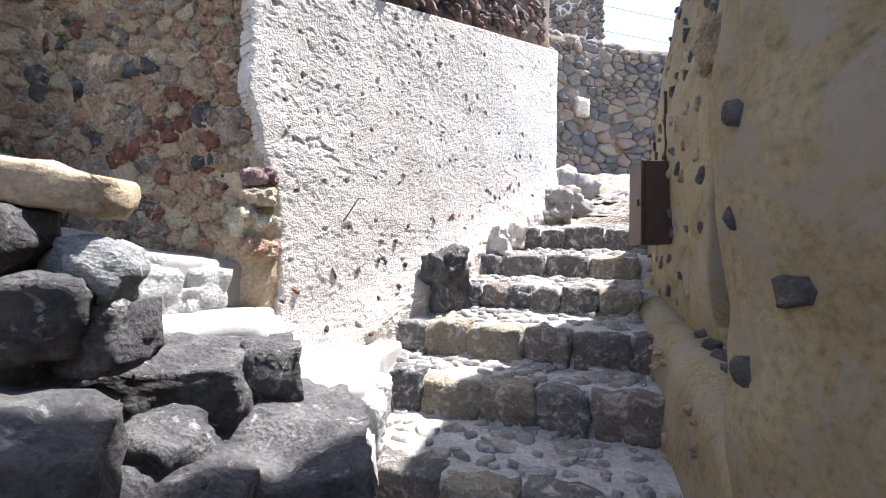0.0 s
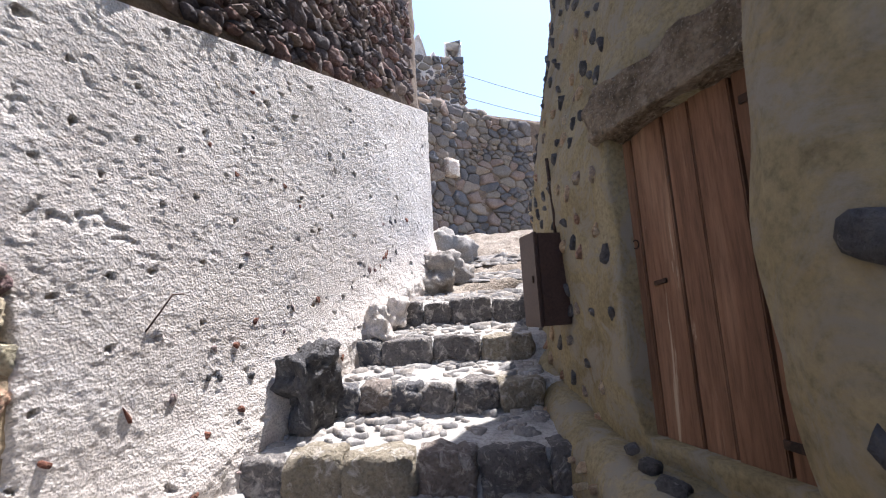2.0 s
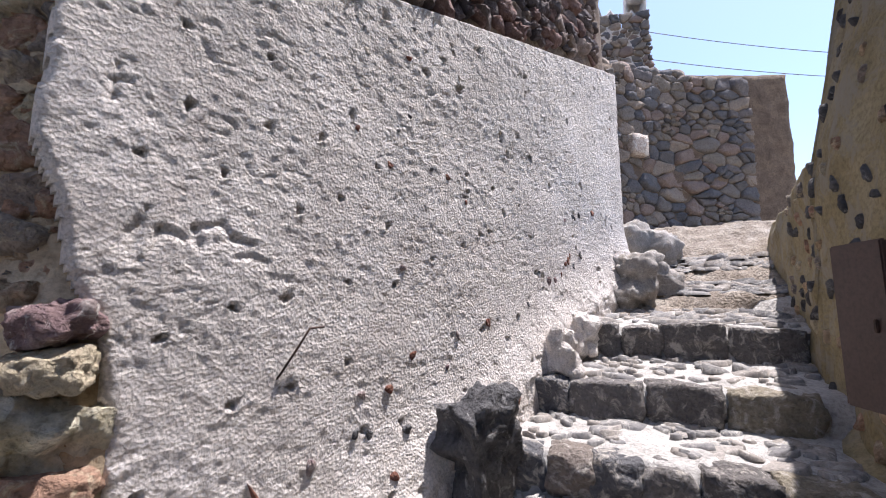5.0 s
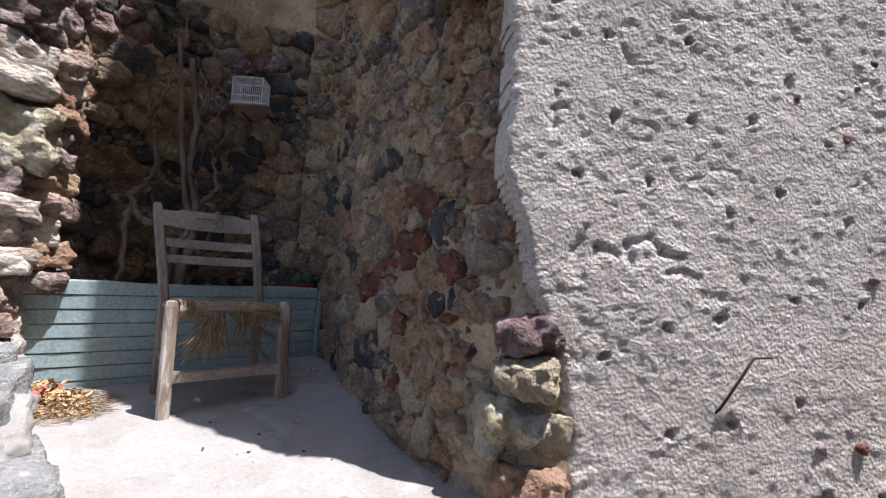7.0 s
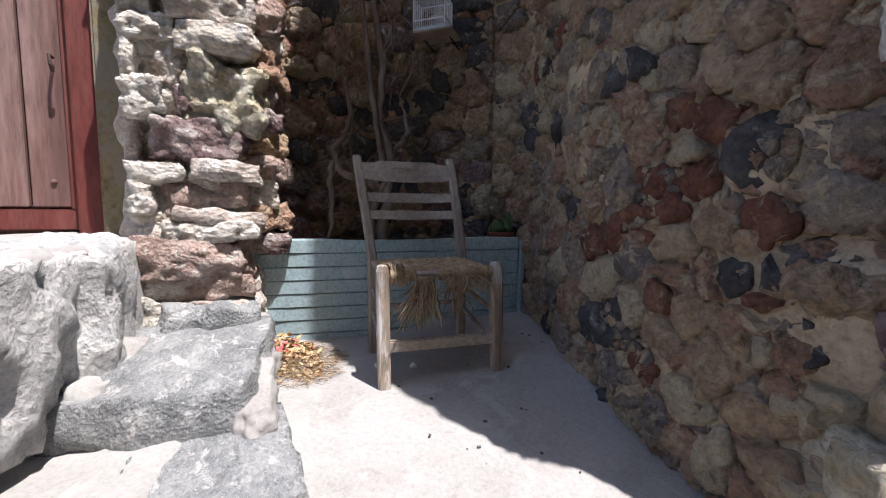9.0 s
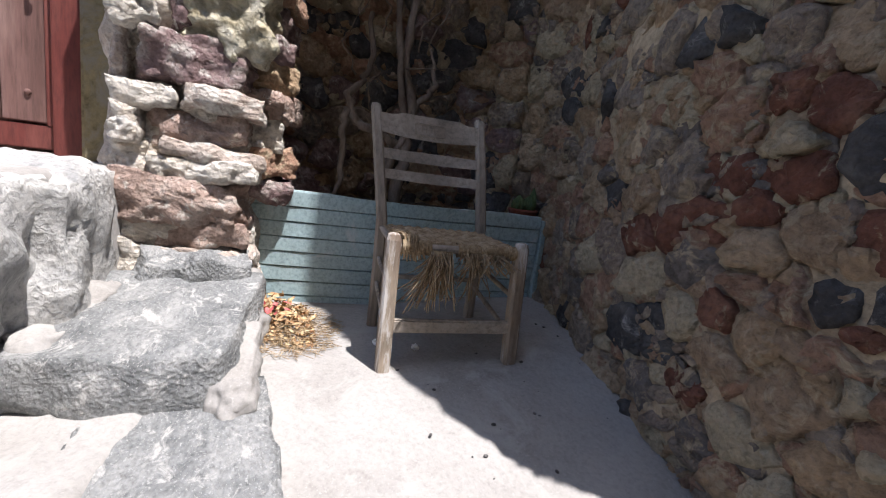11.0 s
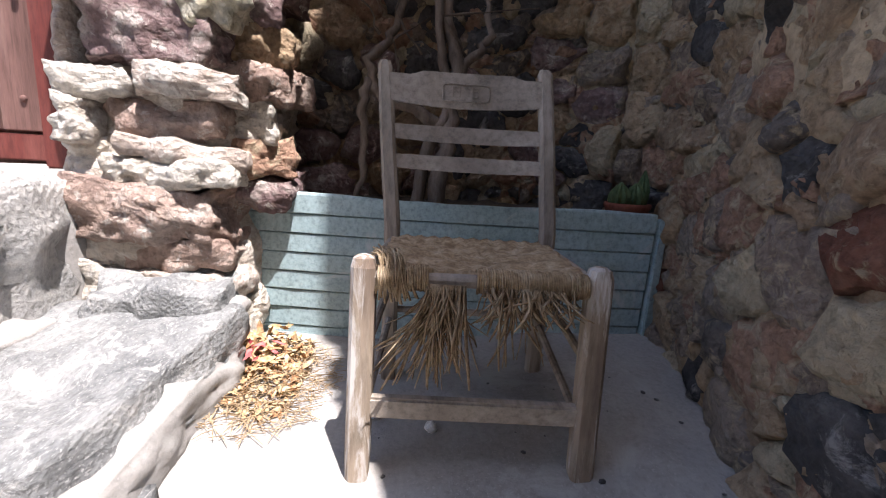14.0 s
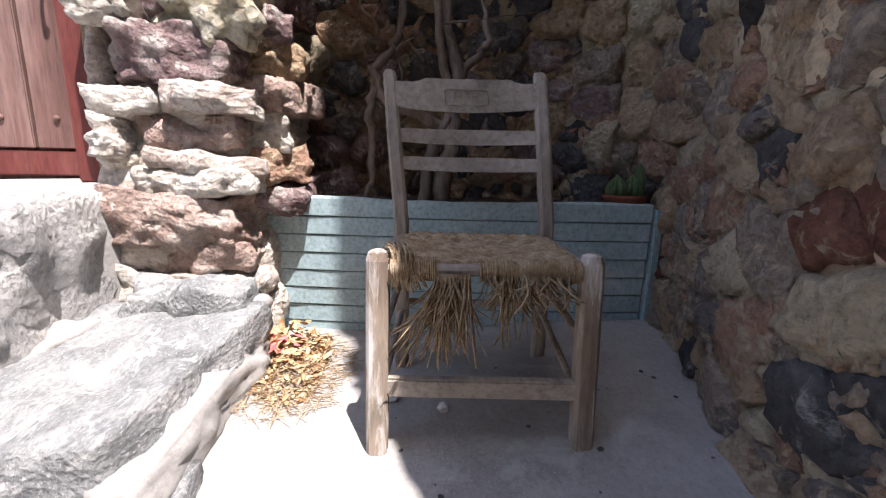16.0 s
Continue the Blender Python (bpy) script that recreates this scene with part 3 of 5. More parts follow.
def hw_top(u):
    """The house stands tall beside the lower flight, its unseen top set to shade heap and steps, and drops to a yard
    wall past its corner.
    """
    tall = HW.u_near(1.57, 2.6)
    return np.interp(u, [0, tall, tall + 0.4, HU_END, HU_END + 0.12, 99], [10.3, 10.3, 8.1, 8.0, 3.0, 3.0])


wall_house = solid_sheet("wall_house", HW, -0.1, hw_top, 0.05, 0.35, PLASTER_R, hw_relief, keep=lambda u, z: ~((u > DU0) & (u < DU1) & (z > 1.20) & (z < 2.70)))
tagged(wall_house, "ochre plastered house wall studded with small dark stones", "wall", kind="structure")
# the sloping plinth at its foot
PL = Sheet([(0.76, 1.14), (0.97, 1.45), (1.22, 2.1), (1.38, 2.75), (1.52, 3.3), (1.72, 3.85), (2.1, 4.5)], 1, lean=0.12, z_ref=0.9, round_=0.06)


def pl_top(u):
    return np.interp(u, [0, 0.5, 1.2, 1.9, 2.5, 3.1, 3.9], [0.75, 0.95, 1.10, 1.16, 1.28, 1.5, 1.75])


tagged(solid_sheet("plinth", PL, 0.0, pl_top, 0.045, 0.5, PLASTER_R, lambda P, U, Z: fbm(P, 3, 4, 55) * 0.02 - 0.10 * np.clip((Z - pl_top(U) + 0.12) / 0.12, 0, 1) ** 2), "sloping plastered plinth at the foot of the house wall", "plinth", kind="structure")

# ---- the far wall at the head of the stair ----
FW = Sheet([(1.2, 7.0), (1.9, 7.9), (3.2, 8.6), (5.5, 8.9)], -1, lean=0.03, z_ref=3.0, round_=0.05)
wall_far = solid_sheet("wall_far", FW, 1.5, lambda u: np.interp(u, [0, 1.2, 2.2, 5], [6.0, 5.9, 6.0, 6.1]), 0.1, 0.5, MORTAR_DARK, lambda P, U, Z: fbm(P, 5, 3, 61) * 0.03)
tagged(wall_far, "grey and blue field stone wall at the head of the stair", "wall", kind="structure")

# ---- the terrace and the side steps ----
def flat(name, line, z, low, mat, label, wave=0.01, seed=1, category="step"):
    """A slab with the outline line, top at z(x, y), with a worn, rounded rim."""
    pts = []
    n = len(line)
    for i in range(n):
        a, b = Vector(line[i]), Vector(line[(i + 1) % n])
        k = max(1, int((b - a).length / 0.05))
        pts += [a.lerp(b, j / k) for j in range(k)]
    P = np.array([tuple(p) for p in pts])
    P += np.stack([fbm(np.c_[P, P[:, 0] * 0], 4, 3, seed + k) for k in (0, 1)], 1) * wave * 2
    c = P.mean(axis=0)
    inward = c - P
    inward /= np.linalg.norm(inward, axis=1, keepdims=True)
    zf = z if callable(z) else (lambda x, y: np.full_like(x, z))
    v, f = [], []
    rows = [(0.0, None), (0.0, -0.05), (0.012, -0.018), (0.04, 0.0)]
    for off, dz in rows:
        q = P + inward * off
        zz = np.full(len(q), low) if dz is None else zf(q[:, 0], q[:, 1]) + dz
        v.append(np.c_[q, zz])
    for t in (0.3, 0.6, 0.85):
        q = P + inward * 0.04
        q = q + (c - q) * t
        v.append(np.c_[q, zf(q[:, 0], q[:, 1])])
    v.append(np.array([[*c, float(zf(np.array([c[0]]), np.array([c[1]]))[0])]]))
    m = len(P)
    for r in range(len(rows) + 2):
        f += [(r * m + i, r * m + (i + 1) % m, (r + 1) * m + (i + 1) % m, (r + 1) * m + i) for i in range(m)]
    top = (len(rows) + 2) * m
    f += [(top + i, top + (i + 1) % m, len(rows) * m + 3 * m) for i in range(m)]
    V = np.concatenate(v)
    V[m:, 2] += fbm(V[m:] * (1, 1, 0.2), 6, 3, seed) * wave
    return tagged(link(name, V, f, mat), label, category, kind="structure")


def terrace_z(x, y):
    x, y = np.asarray(x, float), np.asarray(y, float)
    return 1.635 - 0.11 * np.clip((x + 2.3) / 1.0, 0, 1.1) + 0.06 * np.clip((y - 2.05) / 0.5, 0, 1.2) * np.clip((-1.9 - x) / 0.4, 0, 1)


flat("terrace_floor", [(-1.20, 2.9), (-1.30, 2.50), (-1.64, 2.06), (-1.76, 1.62), (-1.85, 0.6), (-4.0, 0.6), (-4.0, 3.4), (-1.3, 3.4)], terrace_z, 0.2, CONCRETE, "pale concrete floor of the small terrace", 0.006, 3, "floor")
flat("side_step_upper", [(-1.14, 3.0), (-1.06, 2.66), (-0.78, 1.95), (-1.3, 1.85), (-1.85, 1.7), (-1.8, 3.1)], 1.235, 0.1, CONCRETE, "whitewashed rough side step up to the terrace", 0.012, 5)
flat("side_step_lower", [(-0.30, 3.5), (-0.40, 2.85), (-0.40, 2.25), (-0.95, 2.1), (-1.3, 2.1), (-1.3, 3.5)], 0.90, 0.0, CONCRETE, "whitewashed rough lower side step", 0.014, 6)
flat("door_landing", [(-2.05, 0.98), (-2.5, 1.09), (-3.0, 1.14), (-3.4, 1.14), (-3.4, -0.8), (-2.05, -0.8)], 2.17, 0.2, CONCRETE, "whitewashed landing in front of the red door", 0.012, 7, "landing")

flat("side_step_mortar", [(-0.36, 2.4), (-0.34, 1.9), (-0.40, 1.35), (-0.75, 1.3), (-0.8, 2.4)], 0.70, 0.0, CONCRETE, "whitewashed mortar skirt under the side steps", 0.02, 8)
flat("terrace_mortar", [(-1.80, 1.30), (-2.3, 1.45), (-3.05, 1.35), (-3.05, 0.95), (-1.9, 0.7)], 1.665, 1.0, CONCRETE, "pale mortar bed between slabs and landing", 0.02, 9)

# plain unseen walls, added behind the walker to close off sky light
for nm, line, side in (("wall_south", [(-6.5, -2.6), (0.6, -3.4), (3.0, -3.0)], 1), ("wall_west", [(-3.5, -0.55), (-2.9, -1.2), (-2.8, -2.8)], 1)):
    sh = Sheet(line, side, round_=0)
    tagged(solid_sheet(nm, sh, -0.2, 3.1, 0.2, 0.3, MORTAR, lambda P, U, Z: fbm(P, 3, 3, 71) * 0.02), "plain unseen wall added to hold back sky light", "wall", kind="structure")

# ---- the ruined tower beyond the head of the stair ----
tower = thing("ruined_tower", (2.6, 10.2, -0.02), "grey ruined stone tower with flaking plaster", "ruin")
TW = Sheet([(1.8, 10.2), (3.72, 9.95), (4.0, 11.2)], -1, lean=0.02, z_ref=4.0, round_=0.01)
ob = solid_sheet("wall", TW, -0.1, lambda u: 8.35 + 0.35 * np.sin(u * 4.0 - 1.0) + 0.2 * np.sin(u * 17.0), 0.08, 0.4, PLASTER, lambda P, U, Z: fbm(P, 4, 4, 73) * 0.05, parent=tower)
rubble(TW, ob, "stone", 0.3, 1.95, 6.9, 8.2, 0.17, [BACKWALL], 74, depth=0.05)

# ---- stones of the walls ----
U_COR = RW.u_near(-3.25, 2.95)


def pick_rubble(u, z, rng):
    p = RW.at(u, z)[0]
    for x, zz, r, m in ((-1.82, 2.33, 0.15, RED), (-1.65, 2.55, 0.10, RED), (-2.05, 2.2, 0.09, RED), (-1.45, 2.3, 0.09, RED), (-2.0, 1.85, 0.09, LAVA), (-1.9, 2.75, 0.09, LAVA), (-2.6, 2.65, 0.12, LAVA), (-2.9, 2.75, 0.1, LAVA)):
        if (p[0] - x) ** 2 + (z - zz) ** 2 < r * r:
            return m
    k = rng.random()
    return LAVA if k < 0.06 else RED if k < 0.10 else None


rubble(RW, wall_rubble, "stone", 0.06, U_COR, 1.50, 3.35, 0.125, [RUBBLE], 81, depth=0.028, gap=0.006, squash=1.15, pick=pick_rubble, limit=299)
rubble(RW, wall_rubble, "niche_stone", U_COR, RW.length - 0.05, 1.95, 4.0, 0.155, [RUBBLE], 82, depth=0.04, gap=0.006, squash=1.3, pick=lambda u, z, r: (LAVA if r.random() < 0.3 else PURPLE if r.random() < 0.25 else None), limit=150)
rubble(RW, wall_rubble, "small_stone", 0.06, U_COR, 1.50, 3.35, 0.062, [RUBBLE_FILL], 86, depth=0.016, gap=0.004, squash=1.2, limit=0, small=1)
rubble(RW, wall_rubble, "small_niche_stone", U_COR, RW.length - 0.05, 1.95, 3.6, 0.075, [RUBBLE_FILL], 87, depth=0.022, gap=0.004, squash=1.2, limit=0, small=1)
rubble(RW, wall_rubble, "upper_stone", 0.0, U_COR, 3.35, 5.4, 0.16, [RUBBLE, RUBBLE_FILL], 83, depth=0.05, limit=120)
rubble(UW, wall_upper, "stone", 0.15, 4.5, 3.55, 6.4, 0.125, [DARKWALL, DARKWALL_REST], 84, depth=0.05, gap=0.003, squash=1.6, limit=300, accept=lambda u, z: z > 3.5 + 0.285 * min(u - 0.31, 4.36) and u > 0.06 + np.interp(z, [5.2, 6.5], [0.0, 0.2]), small=1)
rubble(FW, wall_far, "stone", 0.0, 4.2, 2.9, 6.0, 0.205, [BACKWALL], 85, depth=0.05, gap=0.004, squash=1.5, limit=300, accept=lambda u, z: z < np.interp(u, [0, 1.2, 2.2, 5], [6.0, 5.9, 6.0, 6.1]) - 0.05)
rock("whitewashed_stone", tuple(FW.at(FW.u_near(2.75, 8.05), 4.62, 0.06)[0]), (0.34, 0.2, 0.36), CREAM, wall_far, (0, 0, 25), 3, 0.7, 0.1, 3)
fu = np.linspace(0.1, 3.0, 14)
for k, u in enumerate(fu):      # loose stones along the top of the far wall
    rock("cope_stone", tuple(FW.at(u, float(np.interp(u, [0, 1.2, 2.2, 5], [6.0, 5.9, 6.0, 6.1])) + 0.04, -0.15)[0]), (0.26, 0.3, 0.18), BACKWALL, wall_far, (0, 0, 37 * k), k, 0.5, 0.3, 2)

# pillar by the door: courses from below, each stone with its stretch and look
COURSES = [
    (1.66, 0.12, [(1.00, 1.28, CREAM), (1.28, 1.52, CREAM)]), (1.80, 0.10, [(1.02, 1.22, CREAM), (1.22, 1.50, CREAM)]), (1.90, 0.09, [(1.04, 1.25, CREAM), (1.25, 1.50, PINK)]),
    (1.985, 0.165, [(1.06, 1.47, PINK)]), (2.155, 0.075, [(1.03, 1.19, CREAM), (1.18, 1.36, CREAM), (1.36, 1.52, CREAM)]), (2.22, 0.06, [(1.02, 1.22, CREAM), (1.22, 1.52, CREAM)]),
    (2.28, 0.11, [(1.03, 1.20, CREAM), (1.20, 1.49, PINK)]), (2.40, 0.08, [(1.02, 1.30, CREAM), (1.30, 1.52, CREAM)]),
    (2.49, 0.16, [(1.03, 1.16, CREAM), (1.16, 1.48, PURPLE)]), (2.66, 0.13, [(1.02, 1.24, CREAM), (1.24, 1.34, PURPLE)]),
    (2.64, 0.25, [(1.33, 1.54, SPONGE)]), (2.80, 0.13, [(1.03, 1.17, CREAM), (1.17, 1.33, CREAM)]), (2.94, 0.10, [(1.02, 1.30, CREAM), (1.30, 1.53, CREAM)]),
    (3.05, 0.12, [(1.03, 1.22, CREAM), (1.22, 1.52, CREAM)]), (3.18, 0.28, [(1.04, 1.52, PURPLE)]), (3.47, 0.12, [(1.02, 1.28, CREAM), (1.28, 1.52, CREAM)]), (3.60, 0.2, [(1.03, 1.52, CREAM)]), (3.81, 0.2, [(1.03, 1.3, PINK), (1.3, 1.52, CREAM)])]
k = 0
for z, h, row in COURSES:
    for y0, y1, m in row:
        k += 1
        y0 = 1.12 + (y0 - 1.02) * 0.4 if y0 < 1.10 else 1.16 + (y0 - 1.10) * 0.85
        rock("stone", (-3.08 + 0.03 * math.sin(k * 2.1), (y0 + y1) / 2 + (0.03 if y1 > 1.45 else 0), z + h / 2), (0.30, (y1 - y0) * 1.12 + (0.08 if y1 > 1.45 else 0), h * 1.15), m, wall_pillar, (7 * math.sin(k * 1.4), 5 * math.cos(k * 3), 7 * math.sin(k * 1.7)), k, 0.7, 0.40, 5)

z = 2.10
for k in range(13):      # the pillar's inner face, where it turns into the niche
    h = 0.085 + 0.05 * (k * 7 % 5) / 4
    rock("stone", (-3.17 + 0.03 * math.sin(k * 2.9), 1.60 + 0.025 * math.cos(k * 1.9), z + h / 2), (0.30, 0.20, h * 1.15), (PURPLE, RUBBLE, CREAM, PINK, RUBBLE, PURPLE)[k % 6], wall_pillar, (6 * math.sin(k * 1.1), 5 * math.cos(k * 2.3), 20 * math.sin(k * 1.7)), 120 + k, 0.7, 0.4, 5)
    z += h

# quoins at the broken edge of the plaster
QUOINS = [(1.60, (0.22, 0.2, 0.12), RUBBLE, -1.16), (1.76, (0.30, 0.22, 0.19), SPONGE, -1.20), (1.93, (0.20, 0.2, 0.11), RUBBLE, -1.15), (2.05, (0.20, 0.18, 0.13), PURPLE, -1.16), (2.20, (0.24, 0.2, 0.17), LAVA, -1.19), (2.42, (0.17, 0.18, 0.14), RUBBLE, -1.17), (2.60, (0.2, 0.18, 0.20), RUBBLE, -1.20), (2.83, (0.16, 0.17, 0.15), RUBBLE, -1.18), (3.02, (0.2, 0.18, 0.2), RUBBLE, -1.20), (3.25, (0.18, 0.18, 0.18), LAVA, -1.18)]
QUOINS += [(1.68, (0.16, 0.14, 0.1), RUBBLE, -1.34), (1.85, (0.18, 0.15, 0.12), RUBBLE, -1.36), (2.0, (0.15, 0.15, 0.11), LAVA, -1.34), (2.13, (0.2, 0.16, 0.10), RUBBLE, -1.33), (2.30, (0.16, 0.15, 0.12), RED, -1.30)]
for k, (z, size, m, x) in enumerate(QUOINS):
    rock("quoin_stone", (x - (0.03 if z < 2.15 else 0.10), (2.72 if z < 2.15 else 2.83) + 0.02 * math.sin(k * 2.3), z), size, m, wall_rubble, (14 * math.sin(k * 1.3), 12 * math.cos(k), 40 + 25 * math.sin(k * 1.9)), k + 30, 0.55, 0.36, 5)


def stud(sheet, wall, u, z, r, d, mat, rng, stretch=1.0):
    """A small stone bedded in a plastered face."""
    a = np.sort(rng.random(7)) * 2 * math.pi
    poly = np.stack([np.cos(a) * r * (0.7 + 0.5 * rng.random(7)), np.sin(a) * r * stretch * (0.7 + 0.5 * rng.random(7))], 1)
    v, f = stone_mesh(poly, 0.0, d, rng, (1.0, 0.93, 0.6), (-1.2, 0.6, 1.0), 9)
    lift = hw_relief(sheet.at(u, z), np.array([u]), np.array([z]))[0] if sheet is HW else pw_relief(sheet.at(u, z), np.array([u]), np.array([z]))[0] if sheet is PW else 0.0
    p = sheet.at(u + v[:, 0], z + v[:, 1], v[:, 2] + lift)
    link("stone", p, f if sheet.side < 0 else [g_[::-1] for g_ in f], mat, wall)


rng = np.random.default_rng(91)
for k, (u, z) in enumerate([(0.54, 1.44), (0.78, 1.47), (1.19, 1.33), (1.29, 1.51), (0.95, 1.25), (1.71, 1.94), (1.19, 1.71), (1.0, 1.55), (0.25, 1.33), (1.12, 0.99), (0.84, 0.98), (0.48, 1.05), (2.17, 1.52), (2.48, 1.55)]):
    stud(PW, wall_plaster, u, z, (0.055, 0.04, 0.028)[min(k, 2)] if k < 3 else 0.026 + 0.01 * rng.random(), 0.011, (RED, PURPLE, RED, LAVA)[k % 4], rng)
for k in range(20):
    u, z = 1.0 + rng.random() * PW.length * 0.6, 0
    z = 1.05 + 0.42 * u + 0.75 * rng.random() ** 2
    stud(PW, wall_plaster, u, z, 0.022 + 0.024 * rng.random(), 0.004, (RED, LAVA, PURPLE)[k % 3], rng)
for k in range(22):
    u = rng.random() * PW.length
    stud(PW, wall_plaster, u, 2.0 + 0.4 * u + 1.3 * rng.random(), 0.014 + 0.014 * rng.random(), 0.004, (RED, LAVA, CREAM)[k % 3], rng)
rubble(HW, wall_house, "bare_stone", HW.u_near(0.66, 0.95), HW.u_near(1.50, 1.37), 2.10, 3.3, 0.075, [RUBBLE], 92, depth=0.035, gap=0.006, squash=1.15, limit=200, accept=lambda u, z: z > 2.2 + 0.1 * math.sin(u * 9) + 0.05 * math.sin(u * 31))
STUD_AT = []
tries = 0
HU0, HU1 = HW.u_near(1.57, 2.52), HW.u_near(2.7, 5.3)
while len(STUD_AT) < 190 and tries < 6000:
    tries += 1
    u, z = HU0 + (HU1 - HU0) * rng.random(), 1.15 + 3.6 * rng.random()
    if u > HU_END - 0.05 and z > 2.95:
        continue
    if all((u - a) ** 2 + (z - b) ** 2 > 0.13 ** 2 for a, b in STUD_AT):
        STUD_AT.append((u, z))
        stud(HW, wall_house, u, z, 0.028 + 0.024 * rng.random(), 0.022, LAVA if rng.random() < 0.6 else RUBBLE, rng, 1.5)
for x, y, z, r in ((0.71, 0.96, 1.675, 0.036), (0.72, 0.84, 1.51, 0.044), (0.71, 0.96, 1.31, 0.040), (0.71, 0.97, 1.91, 0.034), (0.76, 0.66, 1.85, 0.036)):
    u = HW.u_near(x, y)
    stud(HW, wall_house, u, z, r, 0.014, LAVA, rng, 1.3)
for k in range(40):
    u = 0.3 + rng.random() * 3.2
    stud(PL, bpy.data.objects["plinth"], u, float(pl_top(u)) - 0.1 - 0.5 * rng.random(), 0.02 + 0.015 * rng.random(), 0.03, RUBBLE, rng, 1.2)

# ---- stones of the stair ----
PLX, PLY = np.append(PL.p[:, 0], [2.6, 3.5, 4.4]), np.append(PL.p[:, 1], [5.1, 6.9, 7.6])


def stair_ends(s):
    left = max((0.513 * s - 4.13) / 1.52, (-0.36 - SX * s) / 0.94 if s < 3.3 else -9)
    q = left
    while q < 3.0:
        x, y = SX * s + 0.94 * q, SY * s - SX * q
        if x > np.interp(y, PLY, PLX) + 0.03:
            break
        q += 0.02
    return left, q


k = 0
for s, low, high in RISERS[1:8]:
    q, end = stair_ends(s)
    end = min(end, q + 2.9)
    while q < end - 0.05:
        k += 1
        w = min(0.20 + 0.26 * rng.random(), end - q)
        if end - q - w < 0.12:
            w = end - q
        c = q + w / 2
        x, y = SX * (s + 0.06) + 0.94 * c, SY * (s + 0.06) - SX * c
        h = high - low + 0.06
        rock("riser_stone", (x, y, low + h / 2 - 0.035 + 0.012 * math.sin(k * 3)), (w * 1.02, 0.22, h * (0.97 + 0.1 * rng.random())), RISER, stair, (4 * math.sin(k * 1.3), 3 * math.sin(k * 2.7), -19.9 + 5 * math.sin(k * 5.1)), k, 0.66, 0.24, 4)
        q += w
made = 0
for (s0, _, z0), (s1, z1, _) in zip(RISERS[1:10], RISERS[2:11]):
    n = 110 if s0 > 5.0 else 75 if s0 > 1.5 else 30
    for _ in range(n):
        s = s0 + 0.17 + (s1 - s0 - 0.2) * rng.random()
        a, b = stair_ends(s)
        c = a + (min(b, a + 2.8) - a) * rng.random()
        x, y = SX * s + 0.94 * c, SY * s - SX * c
        r = (0.026 if s0 < 5.0 else 0.045) + (0.055 if s0 < 5.0 else 0.08) * rng.random() ** 1.5
        ang = np.sort(rng.random(8)) * 2 * math.pi
        poly = np.stack([np.cos(ang) * r * 1.5, np.sin(ang) * r], 1) * (0.75 + 0.4 * rng.random((8, 1)))
        v, f = stone_mesh(poly, 0.0, 0.012 + 0.008 * rng.random(), rng, (1.0, 0.9, 0.6), (-0.9, 0.7, 1.0), 9)
        t = -0.35 + rng.normal(0, 0.5)
        X, Y = x + v[:, 0] * math.cos(t) - v[:, 1] * math.sin(t), y + v[:, 0] * math.sin(t) + v[:, 1] * math.cos(t)
        link("cobble", np.stack([X, Y, v[:, 2] + float(stair_z(x, y)) + 0.004], 1), f, COBBLE, stair)
        made += 1

# ---- boulders ----
def boulder(at, size, mat, turn, seed, label, square=0.5, rough=0.22, level=4, group="boulders along the stair"):
    return rock("boulder", at, size, mat, None, turn, seed, square, rough, level, label, "boulder", group)


boulder((0.03, 3.87, 1.38), (0.34, 0.26, 0.54), LAVA, (6, -16, 46), 1, "dark upright boulder against the plaster wall", 0.74, 0.5, 5)
boulder((0.62, 4.66, 1.72), (0.20, 0.20, 0.42), PLASTER, (-6, -10, 40), 2, "plastered upright stone against the wall", 0.5, 0.5, 5)
boulder((0.86, 4.98, 1.86), (0.18, 0.18, 0.30), PLASTER, (4, 8, 50), 12, "plastered upright stone against the wall", 0.5, 0.5, 5)
boulder((1.62, 5.95, 2.30), (0.62, 0.52, 0.56), COBBLE, (0, 6, 30), 3, "weathered pale rock ledge beside the upper steps", 0.5, 0.5, 5)
boulder((1.98, 6.75, 2.75), (0.8, 0.6, 0.46), COBBLE, (4, 3, 20), 4, "weathered pale rock ledge beside the upper steps", 0.5, 0.5, 5)
boulder((-1.20, 1.66, 1.03), (0.92, 0.44, 0.27), LAVA, (8, -3, 14), 5, "long grey lava boulder edging the side step", 0.72, 0.3, 5)
boulder((-0.74, 1.88, 1.01), (0.22, 0.28, 0.36), LAVA, (5, -4, 30), 6, "dark lava block edging the side step", 0.78, 0.3)
boulder((-0.68, 1.72, 0.67), (0.74, 0.84, 0.50), LAVA, (8, 3, 18), 7, "large rounded lava boulder below the side step", 0.68, 0.26, 5)
boulder((-1.02, 1.02, 1.00), (0.42, 0.5, 0.36), LAVA, (5, 10, 30), 8, "dark lava boulder in the stone heap")
boulder((-0.86, 1.36, 0.93), (0.26, 0.22, 0.20), LAVA, (0, 10, -20), 9, "small dark lava boulder in the stone heap")
boulder((-1.18, 1.20, 1.38), (0.34, 0.26, 0.24), LAVA, (10, 0, 25), 10, "dark lava boulder in the stone heap")
boulder((-1.04, 1.28, 1.50), (0.22, 0.18, 0.20), SLAB, (0, 12, 10), 13, "grey lava block in the stone heap")
boulder((-1.02, 1.30, 1.30), (0.26, 0.2, 0.22), LAVA, (0, -8, -10), 14, "dark lava block in the stone heap")
boulder((-1.34, 1.24, 1.22), (0.40, 0.30, 0.40), LAVA, (0, 6, 15), 19, "dark lava boulder in the stone heap", 0.7)
